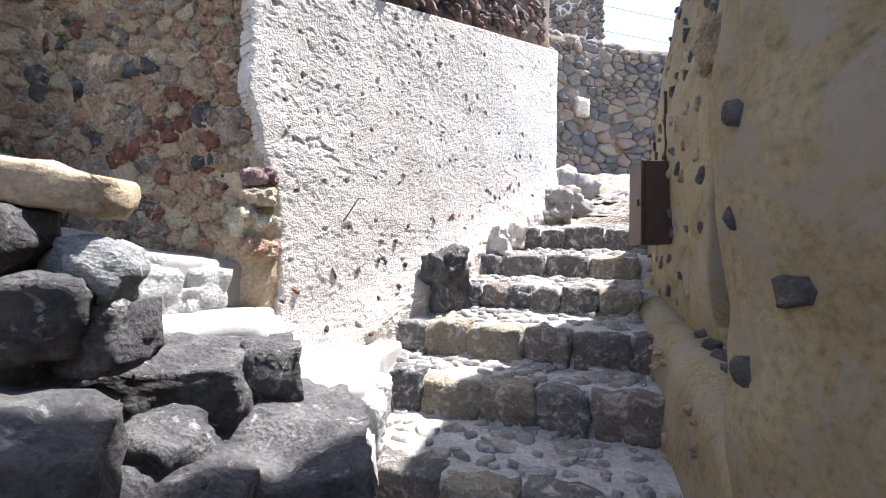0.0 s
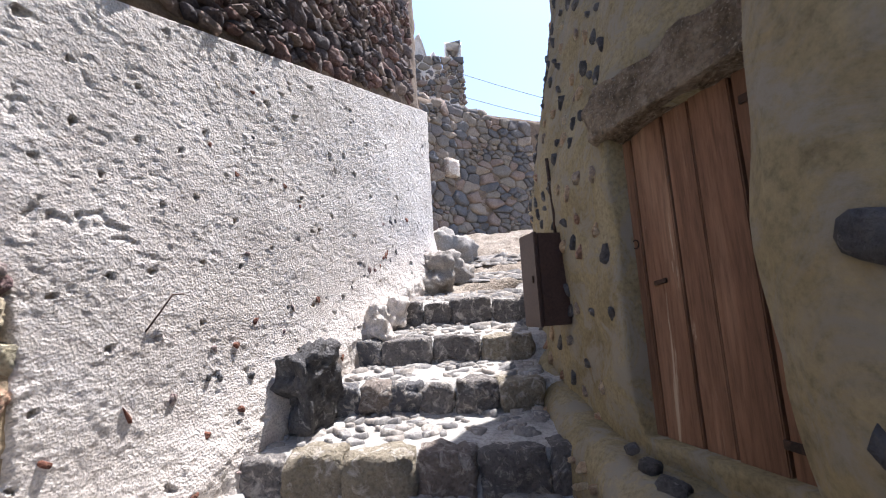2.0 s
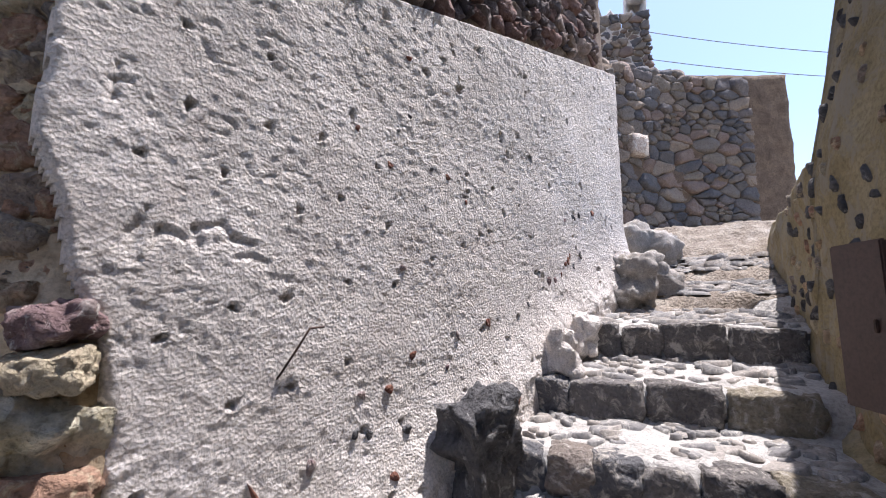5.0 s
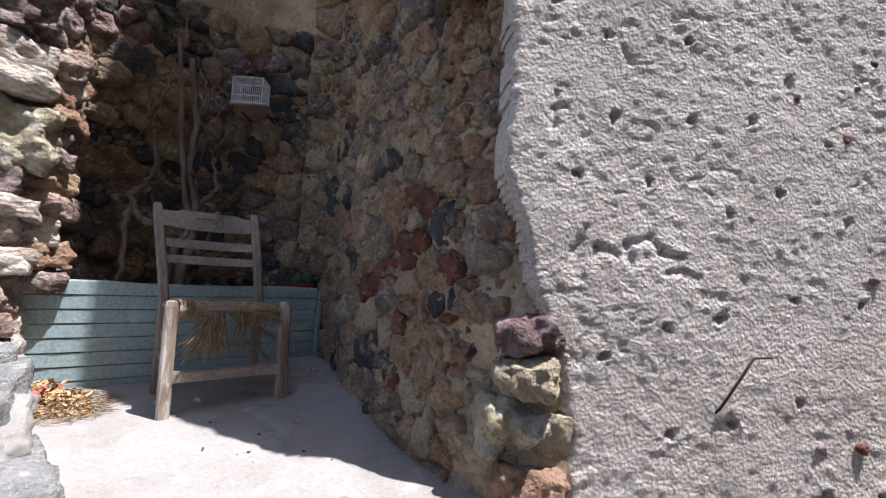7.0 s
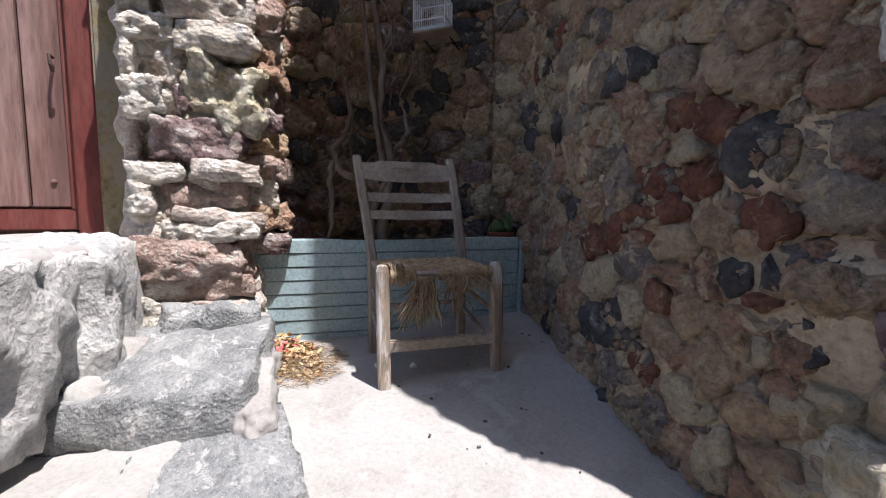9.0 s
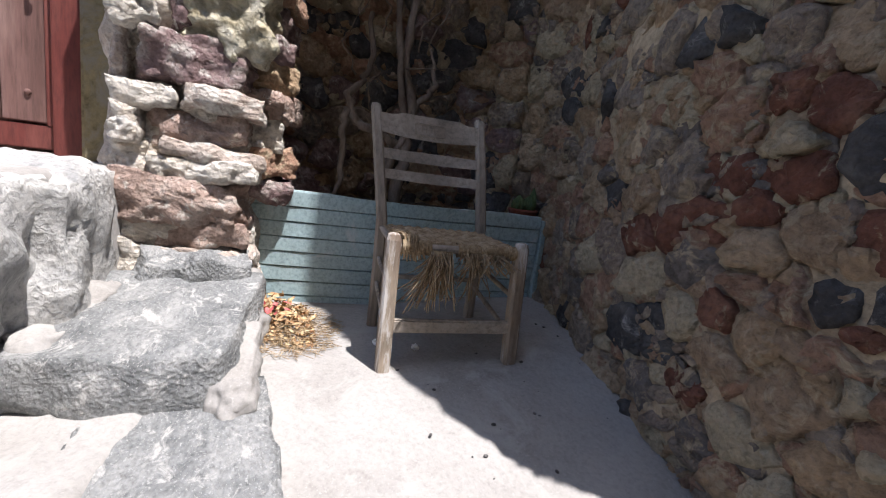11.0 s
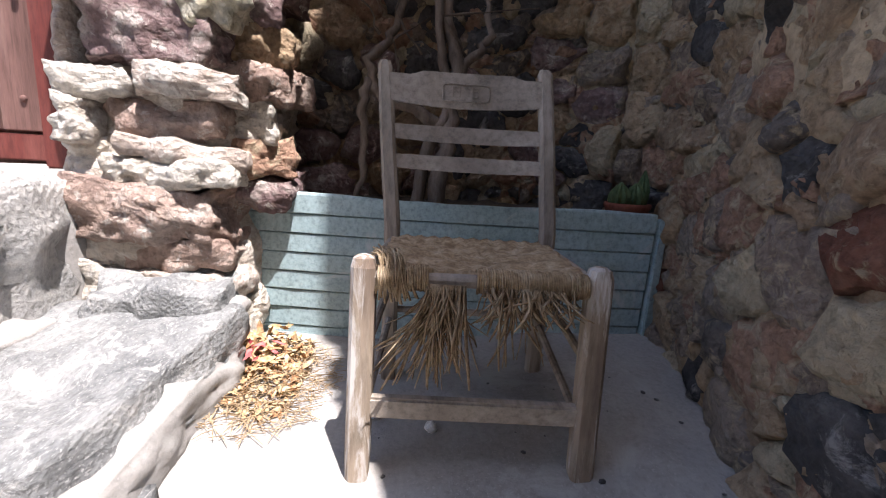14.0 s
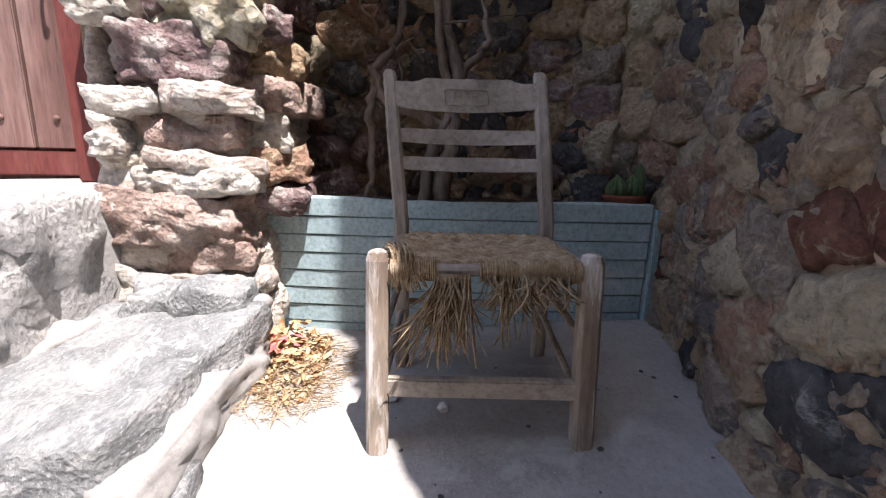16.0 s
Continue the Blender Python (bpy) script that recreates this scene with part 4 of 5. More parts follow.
boulder((-1.30, 1.15, 1.60), (0.36, 0.28, 0.22), LAVA, (0, 8, 5), 15, "dark lava boulder in the stone heap")
boulder((-1.16, 1.24, 1.745), (0.42, 0.17, 0.125), MORTAR, (4, 9, 12), 11, "long tan weathered stone on top of the heap", 0.6, 0.2)
boulder((-1.2, 0.75, 0.5), (0.6, 0.7, 1.0), LAVA, (0, 0, 10), 16, "dark lava boulder at the foot of the heap")
boulder((-0.95, 1.35, 0.55), (0.7, 0.5, 0.7), LAVA, (0, 5, 10), 17, "dark lava boulder at the foot of the heap")
boulder((-1.56, 2.27, 1.40), (0.12, 0.12, 0.3), SLAB, (0, 4, 40), 18, "grey upright stone in the terrace edge", 0.7)

# grey slabs that step up to the landing
def slab(at, size, turn, seed, label, square=0.68, mat=SLAB):
    rock("stone_slab", at, size, mat, None, turn, seed, square, 0.22, 5, label, "stone slab", "slabs beside the terrace")


slab((-2.55, 1.34, 1.70), (0.70, 0.52, 0.22), (2, 3, -8), 21, "large grey worn stone slab streaked with limewash", 0.8)
slab((-2.93, 1.40, 1.765), (0.34, 0.36, 0.26), (0, 2, 5), 22, "grey worn stone slab below the pillar")
slab((-2.07, 1.45, 1.613), (0.50, 0.40, 0.10), (0, 0, 4), 23, "flat limewashed stone slab on the terrace", 0.9)
slab((-2.72, 0.98, 1.92), (0.62, 0.34, 0.48), (0, 0, 4), 24, "limewashed rock edging the door landing", 0.88, WHITEWASH)
slab((-2.26, 0.92, 1.93), (0.5, 0.32, 0.46), (0, 0, -4), 25, "limewashed rock edging the door landing", 0.88, WHITEWASH)

# rough mortar that beds the slabs
for at, size, turn, sd in (((-2.50, 1.565, 1.675), (0.72, 0.11, 0.13), (6, 2, -3), 26), ((-2.87, 1.40, 1.795), (0.11, 0.42, 0.06), (0, 4, 12), 27), ((-2.62, 1.13, 1.735), (0.66, 0.14, 0.16), (0, 0, -2), 28)):
    rock("mortar_bed", at, size, CONCRETE, None, turn, sd, 0.6, 0.5, 5, "rough pale mortar bedding the grey slabs", "mortar", kind="structure")

# whitewashed stones in the faces of the side steps
for k, (at, size, rz) in enumerate((((-1.37, 2.46, 1.33), (0.24, 0.14, 0.30), 52), ((-1.52, 2.26, 1.33), (0.22, 0.14, 0.32), 54), ((-1.44, 2.38, 1.30), (0.2, 0.14, 0.16), 50), ((-0.97, 2.40, 1.04), (0.14, 0.28, 0.30), 22), ((-0.86, 2.13, 1.02), (0.14, 0.26, 0.32), 20), ((-1.06, 2.64, 1.05), (0.14, 0.26, 0.28), 24), ((-0.38, 2.62, 0.70), (0.14, 0.3, 0.28), 3), ((-0.38, 2.34, 0.68), (0.14, 0.28, 0.3), 0), ((-0.37, 2.02, 0.52), (0.14, 0.36, 0.3), 2), ((-0.38, 1.68, 0.48), (0.14, 0.34, 0.34), 4))):
    rock("whitewashed_block", at, size, WHITEWASH, None, (4 * math.sin(k), 5 * math.cos(k * 2), rz), 200 + k, 0.65, 0.3, 4, "whitewashed rough stone built into the side steps", "stone block", "whitewashed step stones")

# ---- materials of the things ----
WOOD_GREY = surface("weathered_grey_wood", [(0.3, (0.20, 0.16, 0.13)), (0.5, (0.31, 0.265, 0.22)), (0.7, (0.42, 0.37, 0.32))], big=6, fine=60, bump=0.5, bump_dist=0.004, stretch=(1, 1, 0.12), spec=0.2)
WOOD_RAIL = surface("weathered_grey_rail_wood", [(0.3, (0.22, 0.185, 0.155)), (0.5, (0.33, 0.285, 0.24)), (0.7, (0.43, 0.38, 0.33))], big=6, fine=60, bump=0.5, bump_dist=0.004, stretch=(0.12, 0.8, 1), spec=0.2)
WOOD_LEG = surface("flaking_painted_leg", [(0.3, (0.15, 0.11, 0.085)), (0.5, (0.29, 0.235, 0.18)), (0.7, (0.43, 0.375, 0.31))], big=9, fine=50, bump=0.6, bump_dist=0.004, stretch=(1, 1, 0.15), dust=((0.52, 0.49, 0.46), -0.02), spec=0.2)
RUSH = surface("dry_rush_cord", [(0.3, (0.19, 0.125, 0.07)), (0.5, (0.33, 0.24, 0.145)), (0.7, (0.48, 0.385, 0.27))], big=30, fine=120, bump=0.6, bump_dist=0.003)
BLUE = surface("chalky_blue_paint", [(0.3, (0.30, 0.41, 0.435)), (0.5, (0.35, 0.465, 0.49)), (0.7, (0.40, 0.51, 0.53))], big=3, fine=60, bump=0.45, bump_dist=0.004, dust=((0.50, 0.56, 0.56), -0.14), spec=0.3, rough=0.7)
SOIL_AND_GAP = surface("dry_dark_soil_and_gap_shade", [(0.3, (0.05, 0.04, 0.03)), (0.6, (0.11, 0.085, 0.065))], big=8, fine=60, bump=1.0, bump_dist=0.02)
BARK = surface("grey_vine_bark", [(0.3, (0.10, 0.075, 0.06)), (0.5, (0.17, 0.135, 0.11)), (0.7, (0.25, 0.20, 0.17))], big=14, fine=70, bump=0.8, bump_dist=0.006, stretch=(1, 1, 0.3))
LEAF_DRY = surface("dry_fallen_leaf", [(0.25, (0.20, 0.09, 0.045)), (0.42, (0.36, 0.20, 0.10)), (0.55, (0.46, 0.35, 0.20)), (0.75, (0.54, 0.47, 0.33))], big=34, fine=80, bump=0.3, bump_dist=0.002, spec=0.2)
LEAF_RED = surface("dry_red_petal", [(0.3, (0.40, 0.07, 0.08)), (0.7, (0.55, 0.18, 0.16))], big=20, fine=80, bump=0.3, bump_dist=0.002)
GREEN = surface("dull_green_leaf", [(0.3, (0.045, 0.075, 0.035)), (0.6, (0.09, 0.13, 0.06))], big=25, fine=90, bump=0.4, bump_dist=0.003)
TERRACOTTA = surface("red_terracotta", [(0.3, (0.15, 0.045, 0.03)), (0.7, (0.22, 0.075, 0.05))], big=10, fine=60, bump=0.3, bump_dist=0.003)
DOOR_BROWN = surface("faded_red_brown_boards", [(0.3, (0.115, 0.06, 0.05)), (0.5, (0.18, 0.10, 0.085)), (0.7, (0.29, 0.19, 0.165))], big=7, fine=60, bump=0.5, bump_dist=0.004, stretch=(1, 1, 0.1), spec=0.25, rough=0.75)
DOOR_RED = surface("oxide_red_paint", [(0.3, (0.095, 0.024, 0.019)), (0.5, (0.14, 0.034, 0.027)), (0.7, (0.20, 0.072, 0.058))], big=4, fine=50, bump=0.3, bump_dist=0.003, stretch=(1, 1, 0.2), spec=0.35, rough=0.55)
DOOR_TAN = surface("brown_plank_wood", [(0.3, (0.125, 0.066, 0.04)), (0.5, (0.205, 0.11, 0.066)), (0.7, (0.30, 0.18, 0.115))], big=7, fine=55, bump=0.5, bump_dist=0.004, stretch=(1, 1, 0.08), dust=((0.42, 0.32, 0.23), -0.22), spec=0.25, rough=0.8)
IRON = surface("rusty_dark_iron", [(0.3, (0.03, 0.025, 0.022)), (0.7, (0.09, 0.055, 0.04))], big=20, fine=80, bump=0.4, bump_dist=0.002, metal=0.4, rough=0.7)
BOX_BROWN = surface("dark_brown_metal_box", [(0.3, (0.055, 0.033, 0.028)), (0.7, (0.075, 0.047, 0.04))], big=4, fine=60, bump=0.15, bump_dist=0.002, spec=0.4, rough=0.5)
WHITE_WIRE = surface("white_painted_wire", [(0.3, (0.66, 0.68, 0.70)), (0.7, (0.76, 0.78, 0.8))], big=8, fine=60, bump=0.1, bump_dist=0.001, spec=0.4, rough=0.5)
TRAY = surface("pale_blue_plastic", [(0.3, (0.40, 0.52, 0.62)), (0.7, (0.5, 0.6, 0.68))], big=8, fine=60, bump=0.1, bump_dist=0.001, spec=0.4, rough=0.5)
CONGLOMERATE = surface("brown_conglomerate", [(0.3, (0.12, 0.09, 0.06)), (0.5, (0.26, 0.20, 0.14)), (0.7, (0.42, 0.34, 0.25))], big=9, fine=40, bump=1.0, bump_dist=0.04, pits=0.8, speck=(0.40, 0.34, 0.26))
PAPER = surface("crumpled_white_paper", [(0.3, (0.7, 0.7, 0.7)), (0.7, (0.78, 0.78, 0.77))], big=8, fine=60, bump=0.4, bump_dist=0.004)

# ---- the chair ----
CHAIR = pose(-2.338, 2.213, 1.632, 0, 0, 83.3)
chair = thing("chair", tuple(CHAIR.translation), "weathered grey wooden chair with a frayed rush seat", "chair")


def post(name, mat, path, w, d):
    """A square post along path (local points), w across and d deep, with worn edges."""
    bm = bmesh.new()
    rings = []
    for p, s in path:
        a, b, c = w / 2 * s, d / 2 * s, 0.008
        pts = [(-a + c, -b), (a - c, -b), (a, -b + c), (a, b - c), (a - c, b), (-a + c, b), (-a, b - c), (-a, -b + c)]
        rings.append([bm.verts.new(CHAIR @ Vector((p[0] + x, p[1] + y, p[2]))) for x, y in pts])
    for r0, r1 in zip(rings, rings[1:]):
        for k in range(8):
            bm.faces.new((r0[k], r0[(k + 1) % 8], r1[(k + 1) % 8], r1[k]))
    bm.faces.new(rings[0])
    bm.faces.new(rings[-1])
    return part(name, bm, mat, chair)


for sx in (-1, 1):
    x = 0.2275 * sx
    post("front_leg", WOOD_LEG, [((x, 0, 0), 0.92), ((x, 0.005, 0.05), 1.0), ((x, 0.03, 0.35), 1.0), ((x, 0.035, 0.435), 0.98), ((x, 0.036, 0.452), 0.82), ((x, 0.036, 0.457), 0.5)], 0.048, 0.044)
    post("back_leg", WOOD_GREY, [((x * 0.93, 0.40, 0), 0.95), ((x * 0.93, 0.39, 0.25), 1.0), ((x * 0.94, 0.40, 0.46), 1.0), ((x * 0.97 - 0.018, 0.455, 0.68), 1.0), ((x - 0.035, 0.527, 0.895), 0.95), ((x - 0.036, 0.531, 0.91), 0.7)], 0.042, 0.038)


def slat(name, z, h, y, wave=0.0, thick=0.018):
    bm = bmesh.new()
    n = 24
    rows = []
    for i in range(n + 1):
        t = i / n * 2 - 1
        x = 0.218 * t - 0.035 * (z - 0.46) / 0.45
        bow = 0.022 * (1 - t * t)
        rise = wave * (1 if abs(t) < 0.58 else max(0.0, 1 - (abs(t) - 0.58) / 0.14))
        dip = -0.012 * (1 - t * t) if wave else -0.006 * (1 - t * t)
        ring = [(x, y + bow, z + dip), (x, y + bow + thick, z + dip), (x, y + bow + thick + h * 0.3, z + h + rise), (x, y + bow + h * 0.3, z + h + rise)]
        rows.append([bm.verts.new(CHAIR @ Vector(p)) for p in ring])
    for r0, r1 in zip(rows, rows[1:]):
        for k in range(4):
            bm.faces.new((r0[k], r0[(k + 1) % 4], r1[(k + 1) % 4], r1[k]))
    bm.faces.new(rows[0])
    bm.faces.new(rows[-1][::-1])
    bmesh.ops.bevel(bm, geom=[e for e in bm.edges if e.calc_face_angle(0) > 1.0], offset=0.003, segments=1, affect="EDGES")
    return part(name, bm, WOOD_RAIL, chair)


crest = slat("crest_rail", 0.800, 0.075, 0.478, 0.012)
slat("back_slat", 0.697, 0.039, 0.450)
slat("back_slat", 0.618, 0.036, 0.425)
# the carved cartouche with its two letters
bm = bmesh.new()
oval = [(0.066 * math.copysign(min(1, abs(math.cos(a)) * 1.35), math.cos(a)), 0.024 * math.copysign(min(1, abs(math.sin(a)) * 1.25), math.sin(a))) for a in (2 * math.pi * k / 32 for k in range(33))]
tube(bm, [CHAIR @ Vector((u - 0.03, 0.497 + (v + 0.03) * 0.3 - 0.0005, 0.832 + v)) for u, v in oval], 0.0022, 5, False)
part("carved_cartouche", bm, WOOD_GREY, crest, "carved oval line in the wood")
for ch, ox in (("\u03a0", -0.030), ("\u0392", 0.022)):
    cu = bpy.data.curves.new("letter", "FONT")
    cu.body, cu.size, cu.extrude, cu.align_x, cu.align_y = ch, 0.042, 0.0008, "CENTER", "CENTER"
    cu.materials.append(WOOD_GREY)
    o = new("carved_letter", cu)
    o.parent = crest
    o.matrix_local = Matrix.Translation(-CHAIR.translation) @ CHAIR @ pose(ox - 0.026, 0.4992 + 0.03 * 0.3 - 0.003, 0.832, 73.3, 0, 0)

bm = bmesh.new()
for i in range(1):
    box(bm, CHAIR @ pose(0, 0.012, 0.155, 3, 0, 0), (0.42, 0.024, 0.046), 0.005)
part("front_stretcher", bm, WOOD_RAIL, chair)
for sx in (-1, 1):
    for z0, z1 in ((0.13, 0.20), (0.26, 0.30)):
        bm = bmesh.new()
        tube(bm, [CHAIR @ Vector((0.222 * sx, 0.01 + 0.02, z0)), CHAIR @ Vector((0.212 * sx, 0.395, z1))], [0.009, 0.010], 8)
        part("side_stretcher", bm, WOOD_GREY, chair)
bm = bmesh.new()
tube(bm, [CHAIR @ Vector((-0.21, 0.40, 0.22)), CHAIR @ Vector((0.21, 0.40, 0.22))], 0.010, 8)
part("back_stretcher", bm, WOOD_GREY, chair)
# seat frame and rush
for a, b, r in (((-0.205, 0.032, 0.415), (0.205, 0.032, 0.418), 0.014), ((-0.205, 0.40, 0.42), (0.205, 0.40, 0.42), 0.013), ((-0.222, 0.05, 0.42), (-0.21, 0.39, 0.42), 0.013), ((0.222, 0.05, 0.42), (0.21, 0.39, 0.42), 0.013)):
    bm = bmesh.new()
    tube(bm, [CHAIR @ Vector(a), CHAIR @ Vector(b)], r, 10)
    part("seat_rail", bm, WOOD_RAIL, chair)
seat_ob = None
V, F = [], []
n = 44
for i in range(n + 1):
    for j in range(n + 1):
        u, v = i / n * 2 - 1, j / n * 2 - 1
        x, y = u * 0.208, 0.215 + v * 0.182
        cord = (x if abs(v) > abs(u) else y) / 0.0075
        V.append(CHAIR @ Vector((x, y, 0.436 - 0.022 * (1 - max(abs(u), abs(v)) ** 2) + 0.0028 * math.sin(cord * 2 * math.pi / 1.0) + (0.003 if abs(abs(u) - abs(v)) < 0.04 else 0))))
for i in range(n):
    for j in range(n):
        a = i * (n + 1) + j
        F.append((a, a + n + 1, a + n + 2, a + 1))
m_ = len(V)
V += [p - Vector((0, 0, 0.022)) for p in V]
F += [tuple(i + m_ for i in f[::-1]) for f in F]
rimv = [i * (n + 1) for i in range(n + 1)] + [n * (n + 1) + j for j in range(1, n + 1)] + [i * (n + 1) + n for i in range(n - 1, -1, -1)] + [j for j in range(n - 1, 0, -1)]
F += [(rimv[(k + 1) % len(rimv)], rimv[k], rimv[k] + m_, rimv[(k + 1) % len(rimv)] + m_) for k in range(len(rimv))]
seat_ob = link("seat", [tuple(p) for p in V], F, RUSH, chair, "woven tan rush seat, sagging and frayed")
rr = random.Random(5)
for name, x0, x1 in (("rush_wrapping", -0.20, -0.105), ("rush_wrapping", -0.012, 0.203)):
    bm = bmesh.new()
    x = x0
    while x < x1:
        rad = 0.0195 + rr.random() * 0.003
        ring = [CHAIR @ Vector((x + 0.006 * k / 14 + rr.random() * 0.001, 0.032 + rad * math.cos(2 * math.pi * k / 12), 0.417 + rad * 1.15 * math.sin(2 * math.pi * k / 12))) for k in range(13)]
        tube(bm, ring, 0.0026, 5, False)
        x += 0.0046
    tagged(part(name, bm, RUSH, seat_ob, smooth=True), kind="stuff")


def strands(name, count, x0, x1, drop, sway, seed, y=0.03, top=0.412):
    bm = bmesh.new()
    r = random.Random(seed)
    for _ in range(count):
        x = x0 + (x1 - x0) * r.random()
        L = drop * (0.45 + 0.75 * r.random())
        dx, dy = r.gauss(sway, 0.036), r.gauss(0.005, 0.03)
        curl = r.gauss(0, 0.010)
        pts = []
        for k in range(6):
            t = k / 5
            pts.append(CHAIR @ Vector((x + dx * t ** 1.3 + curl * t ** 3 + r.gauss(0, 0.001), y - 0.018 + dy * t + r.gauss(0, 0.001) - 0.016 * math.sin(t * 2.2), top - L * t + 0.01 * t * t)))
        w = 0.0016 + 0.0026 * r.random() ** 1.5
        tube(bm, pts, [w * 0.9, w, w, w * 0.95, w * 0.9, w * 0.5], 3)
    tagged(part(name, bm, RUSH, seat_ob, smooth=True), kind="stuff")


strands("frayed_rush", 90, -0.105, -0.035, 0.165, -0.008, 11)
strands("frayed_rush", 44, -0.10, -0.065, 0.19, -0.035, 15)
strands("frayed_rush", 80, 0.0, 0.175, 0.075, 0.008, 12)
strands("frayed_rush", 22, 0.04, 0.09, 0.17, 0.02, 13, 0.07)
bm = bmesh.new()
for k in range(44):      # loose cords bunched over the front corner
    a = rr.random() * 0.05
    p0 = Vector((-0.225 + a, 0.06 + rr.random() * 0.09, 0.447 + rr.random() * 0.012))
    p1 = Vector((-0.20 + a, 0.022 + rr.random() * 0.02, 0.452 + rr.random() * 0.01))
    p2 = Vector((-0.185 + a + rr.gauss(0, 0.012), 0.004 + rr.random() * 0.012, 0.40 - rr.random() * 0.03))
    tube(bm, [CHAIR @ p for p in (p0, p0.lerp(p1, 0.6) + Vector((0, 0, 0.006)), p1, p1.lerp(p2, 0.5) - Vector((0, 0.006, 0)), p2)], 0.0021, 4)
tagged(part("frayed_cord", bm, RUSH, seat_ob, smooth=True), kind="stuff")

# ---- the blue planter ----
planter = thing("planter", (-2.98, 2.2, 1.62), "pale blue painted wooden planter built into the niche", "planter")
PLINE = [Vector((-3.115, 1.485)), Vector((-2.945, 2.25)), Vector((-2.905, 2.93))]
Z_TOP, Z_LOW, ROWS_N = 2.142, 1.60, 8
bh = (Z_TOP - Z_LOW) / ROWS_N
pr = random.Random(8)


def planter_pt(t, off):
    """A point along the planter's front, bowed gently, off metres behind its face."""
    a = PLINE[0].lerp(PLINE[1], t)
    b = PLINE[1].lerp(PLINE[2], t)
    p = a.lerp(b, t)
    d = (PLINE[1].lerp(PLINE[2], t) - a).normalized()
    return p + Vector((-d.y, d.x)) * off


for r in range(ROWS_N):
    bm = bmesh.new()
    n = 20
    z0, z1 = Z_LOW + r * bh, Z_LOW + (r + 1) * bh - 0.003
    rows = []
    for i in range(n + 1):
        t = i / n
        o = pr.gauss(0, 0.0006)
        top_dip = (0.004 * math.sin(t * 9) + pr.gauss(0, 0.001)) if r == ROWS_N - 1 else 0
        bat = (Z_TOP - z0) * 0.05
        ring = []
        for off, z in ((0.003, z0), (0.0, z0 + 0.003), (0.0, z1 - 0.003), (0.003, z1 + top_dip), (0.026, z1 + top_dip), (0.026, z0)):
            q = planter_pt(t, off + o + bat)
            ring.append(bm.verts.new((q.x, q.y, z)))
        rows.append(ring)
    for r0, r1 in zip(rows, rows[1:]):
        for k in range(6):
            bm.faces.new((r0[k], r0[(k + 1) % 6], r1[(k + 1) % 6], r1[k]))
    bm.faces.new(rows[0])
    bm.faces.new(rows[-1][::-1])
    part("board", bm, BLUE, planter)
# dark sheet behind the boards, its colour stands for the shade in their gaps
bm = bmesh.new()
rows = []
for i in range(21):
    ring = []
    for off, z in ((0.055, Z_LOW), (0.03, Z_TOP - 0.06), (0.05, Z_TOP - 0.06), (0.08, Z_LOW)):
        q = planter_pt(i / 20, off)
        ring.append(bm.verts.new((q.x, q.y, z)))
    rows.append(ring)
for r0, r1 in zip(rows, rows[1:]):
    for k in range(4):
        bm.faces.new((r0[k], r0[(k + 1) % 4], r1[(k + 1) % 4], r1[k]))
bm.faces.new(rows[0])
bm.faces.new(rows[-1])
part("backing", bm, SOIL_AND_GAP, planter, "dark sheet standing in for shade between the boards")
bm = bmesh.new()      # the short end board towards the rubble wall
box(bm, pose(-3.02, 2.95, 1.87, 0, 0, 96), (0.035, 0.22, 0.50), 0.004)
part("end_board", bm, BLUE, planter)
# soil
V, F = [], []
for i in range(25):
    for j in range(9):
        q = planter_pt(i / 24, 0.03 + j * 0.075)
        V.append((q.x, q.y, 2.095 + 0.012 * math.sin(i * 1.7 + j * 2.3) + 0.02 * (j / 8)))
for i in range(24):
    for j in range(8):
        a = i * 9 + j
        F.append((a, a + 1, a + 10, a + 9))
V2 = np.array(V)
V2[:, 2] -= 0.05
o_ = len(V)
rim2 = [i * 9 for i in range(25)] + [24 * 9 + j for j in range(1, 9)] + [i * 9 + 8 for i in range(23, -1, -1)] + [j for j in range(7, 0, -1)]
F += [tuple(a + o_ for a in f[::-1]) for f in F] + [(rim2[k], rim2[(k + 1) % len(rim2)], rim2[(k + 1) % len(rim2)] + o_, rim2[k] + o_) for k in range(len(rim2))]
link("soil", np.concatenate([np.array(V), V2]), F, SOIL_AND_GAP, planter, "dry dark soil")

# ---- the dry vine on the niche wall ----
vine = thing("vine", (-3.2, 2.15, 2.09), "leafless grey climbing vine with a twisted trunk", "vine")
vr = random.Random(4)


def limb(name, pts, r0, r1, parent=None):
    bm = bmesh.new()
    P = [Vector(p) for p in pts]
    out = []
    for a, b in zip(P, P[1:]):
        for k in range(5):
            q = a.lerp(b, k / 5)
            out.append(q + Vector((vr.gauss(0, 0.004), vr.gauss(0, 0.006), 0)))
    out.append(P[-1])
    n_ = len(out)
    tube(bm, out, [r0 + (r1 - r0) * i / (n_ - 1) + vr.gauss(0, 0.0012) for i in range(n_)], 8)
    return part(name, bm, BARK, parent or vine, smooth=True)


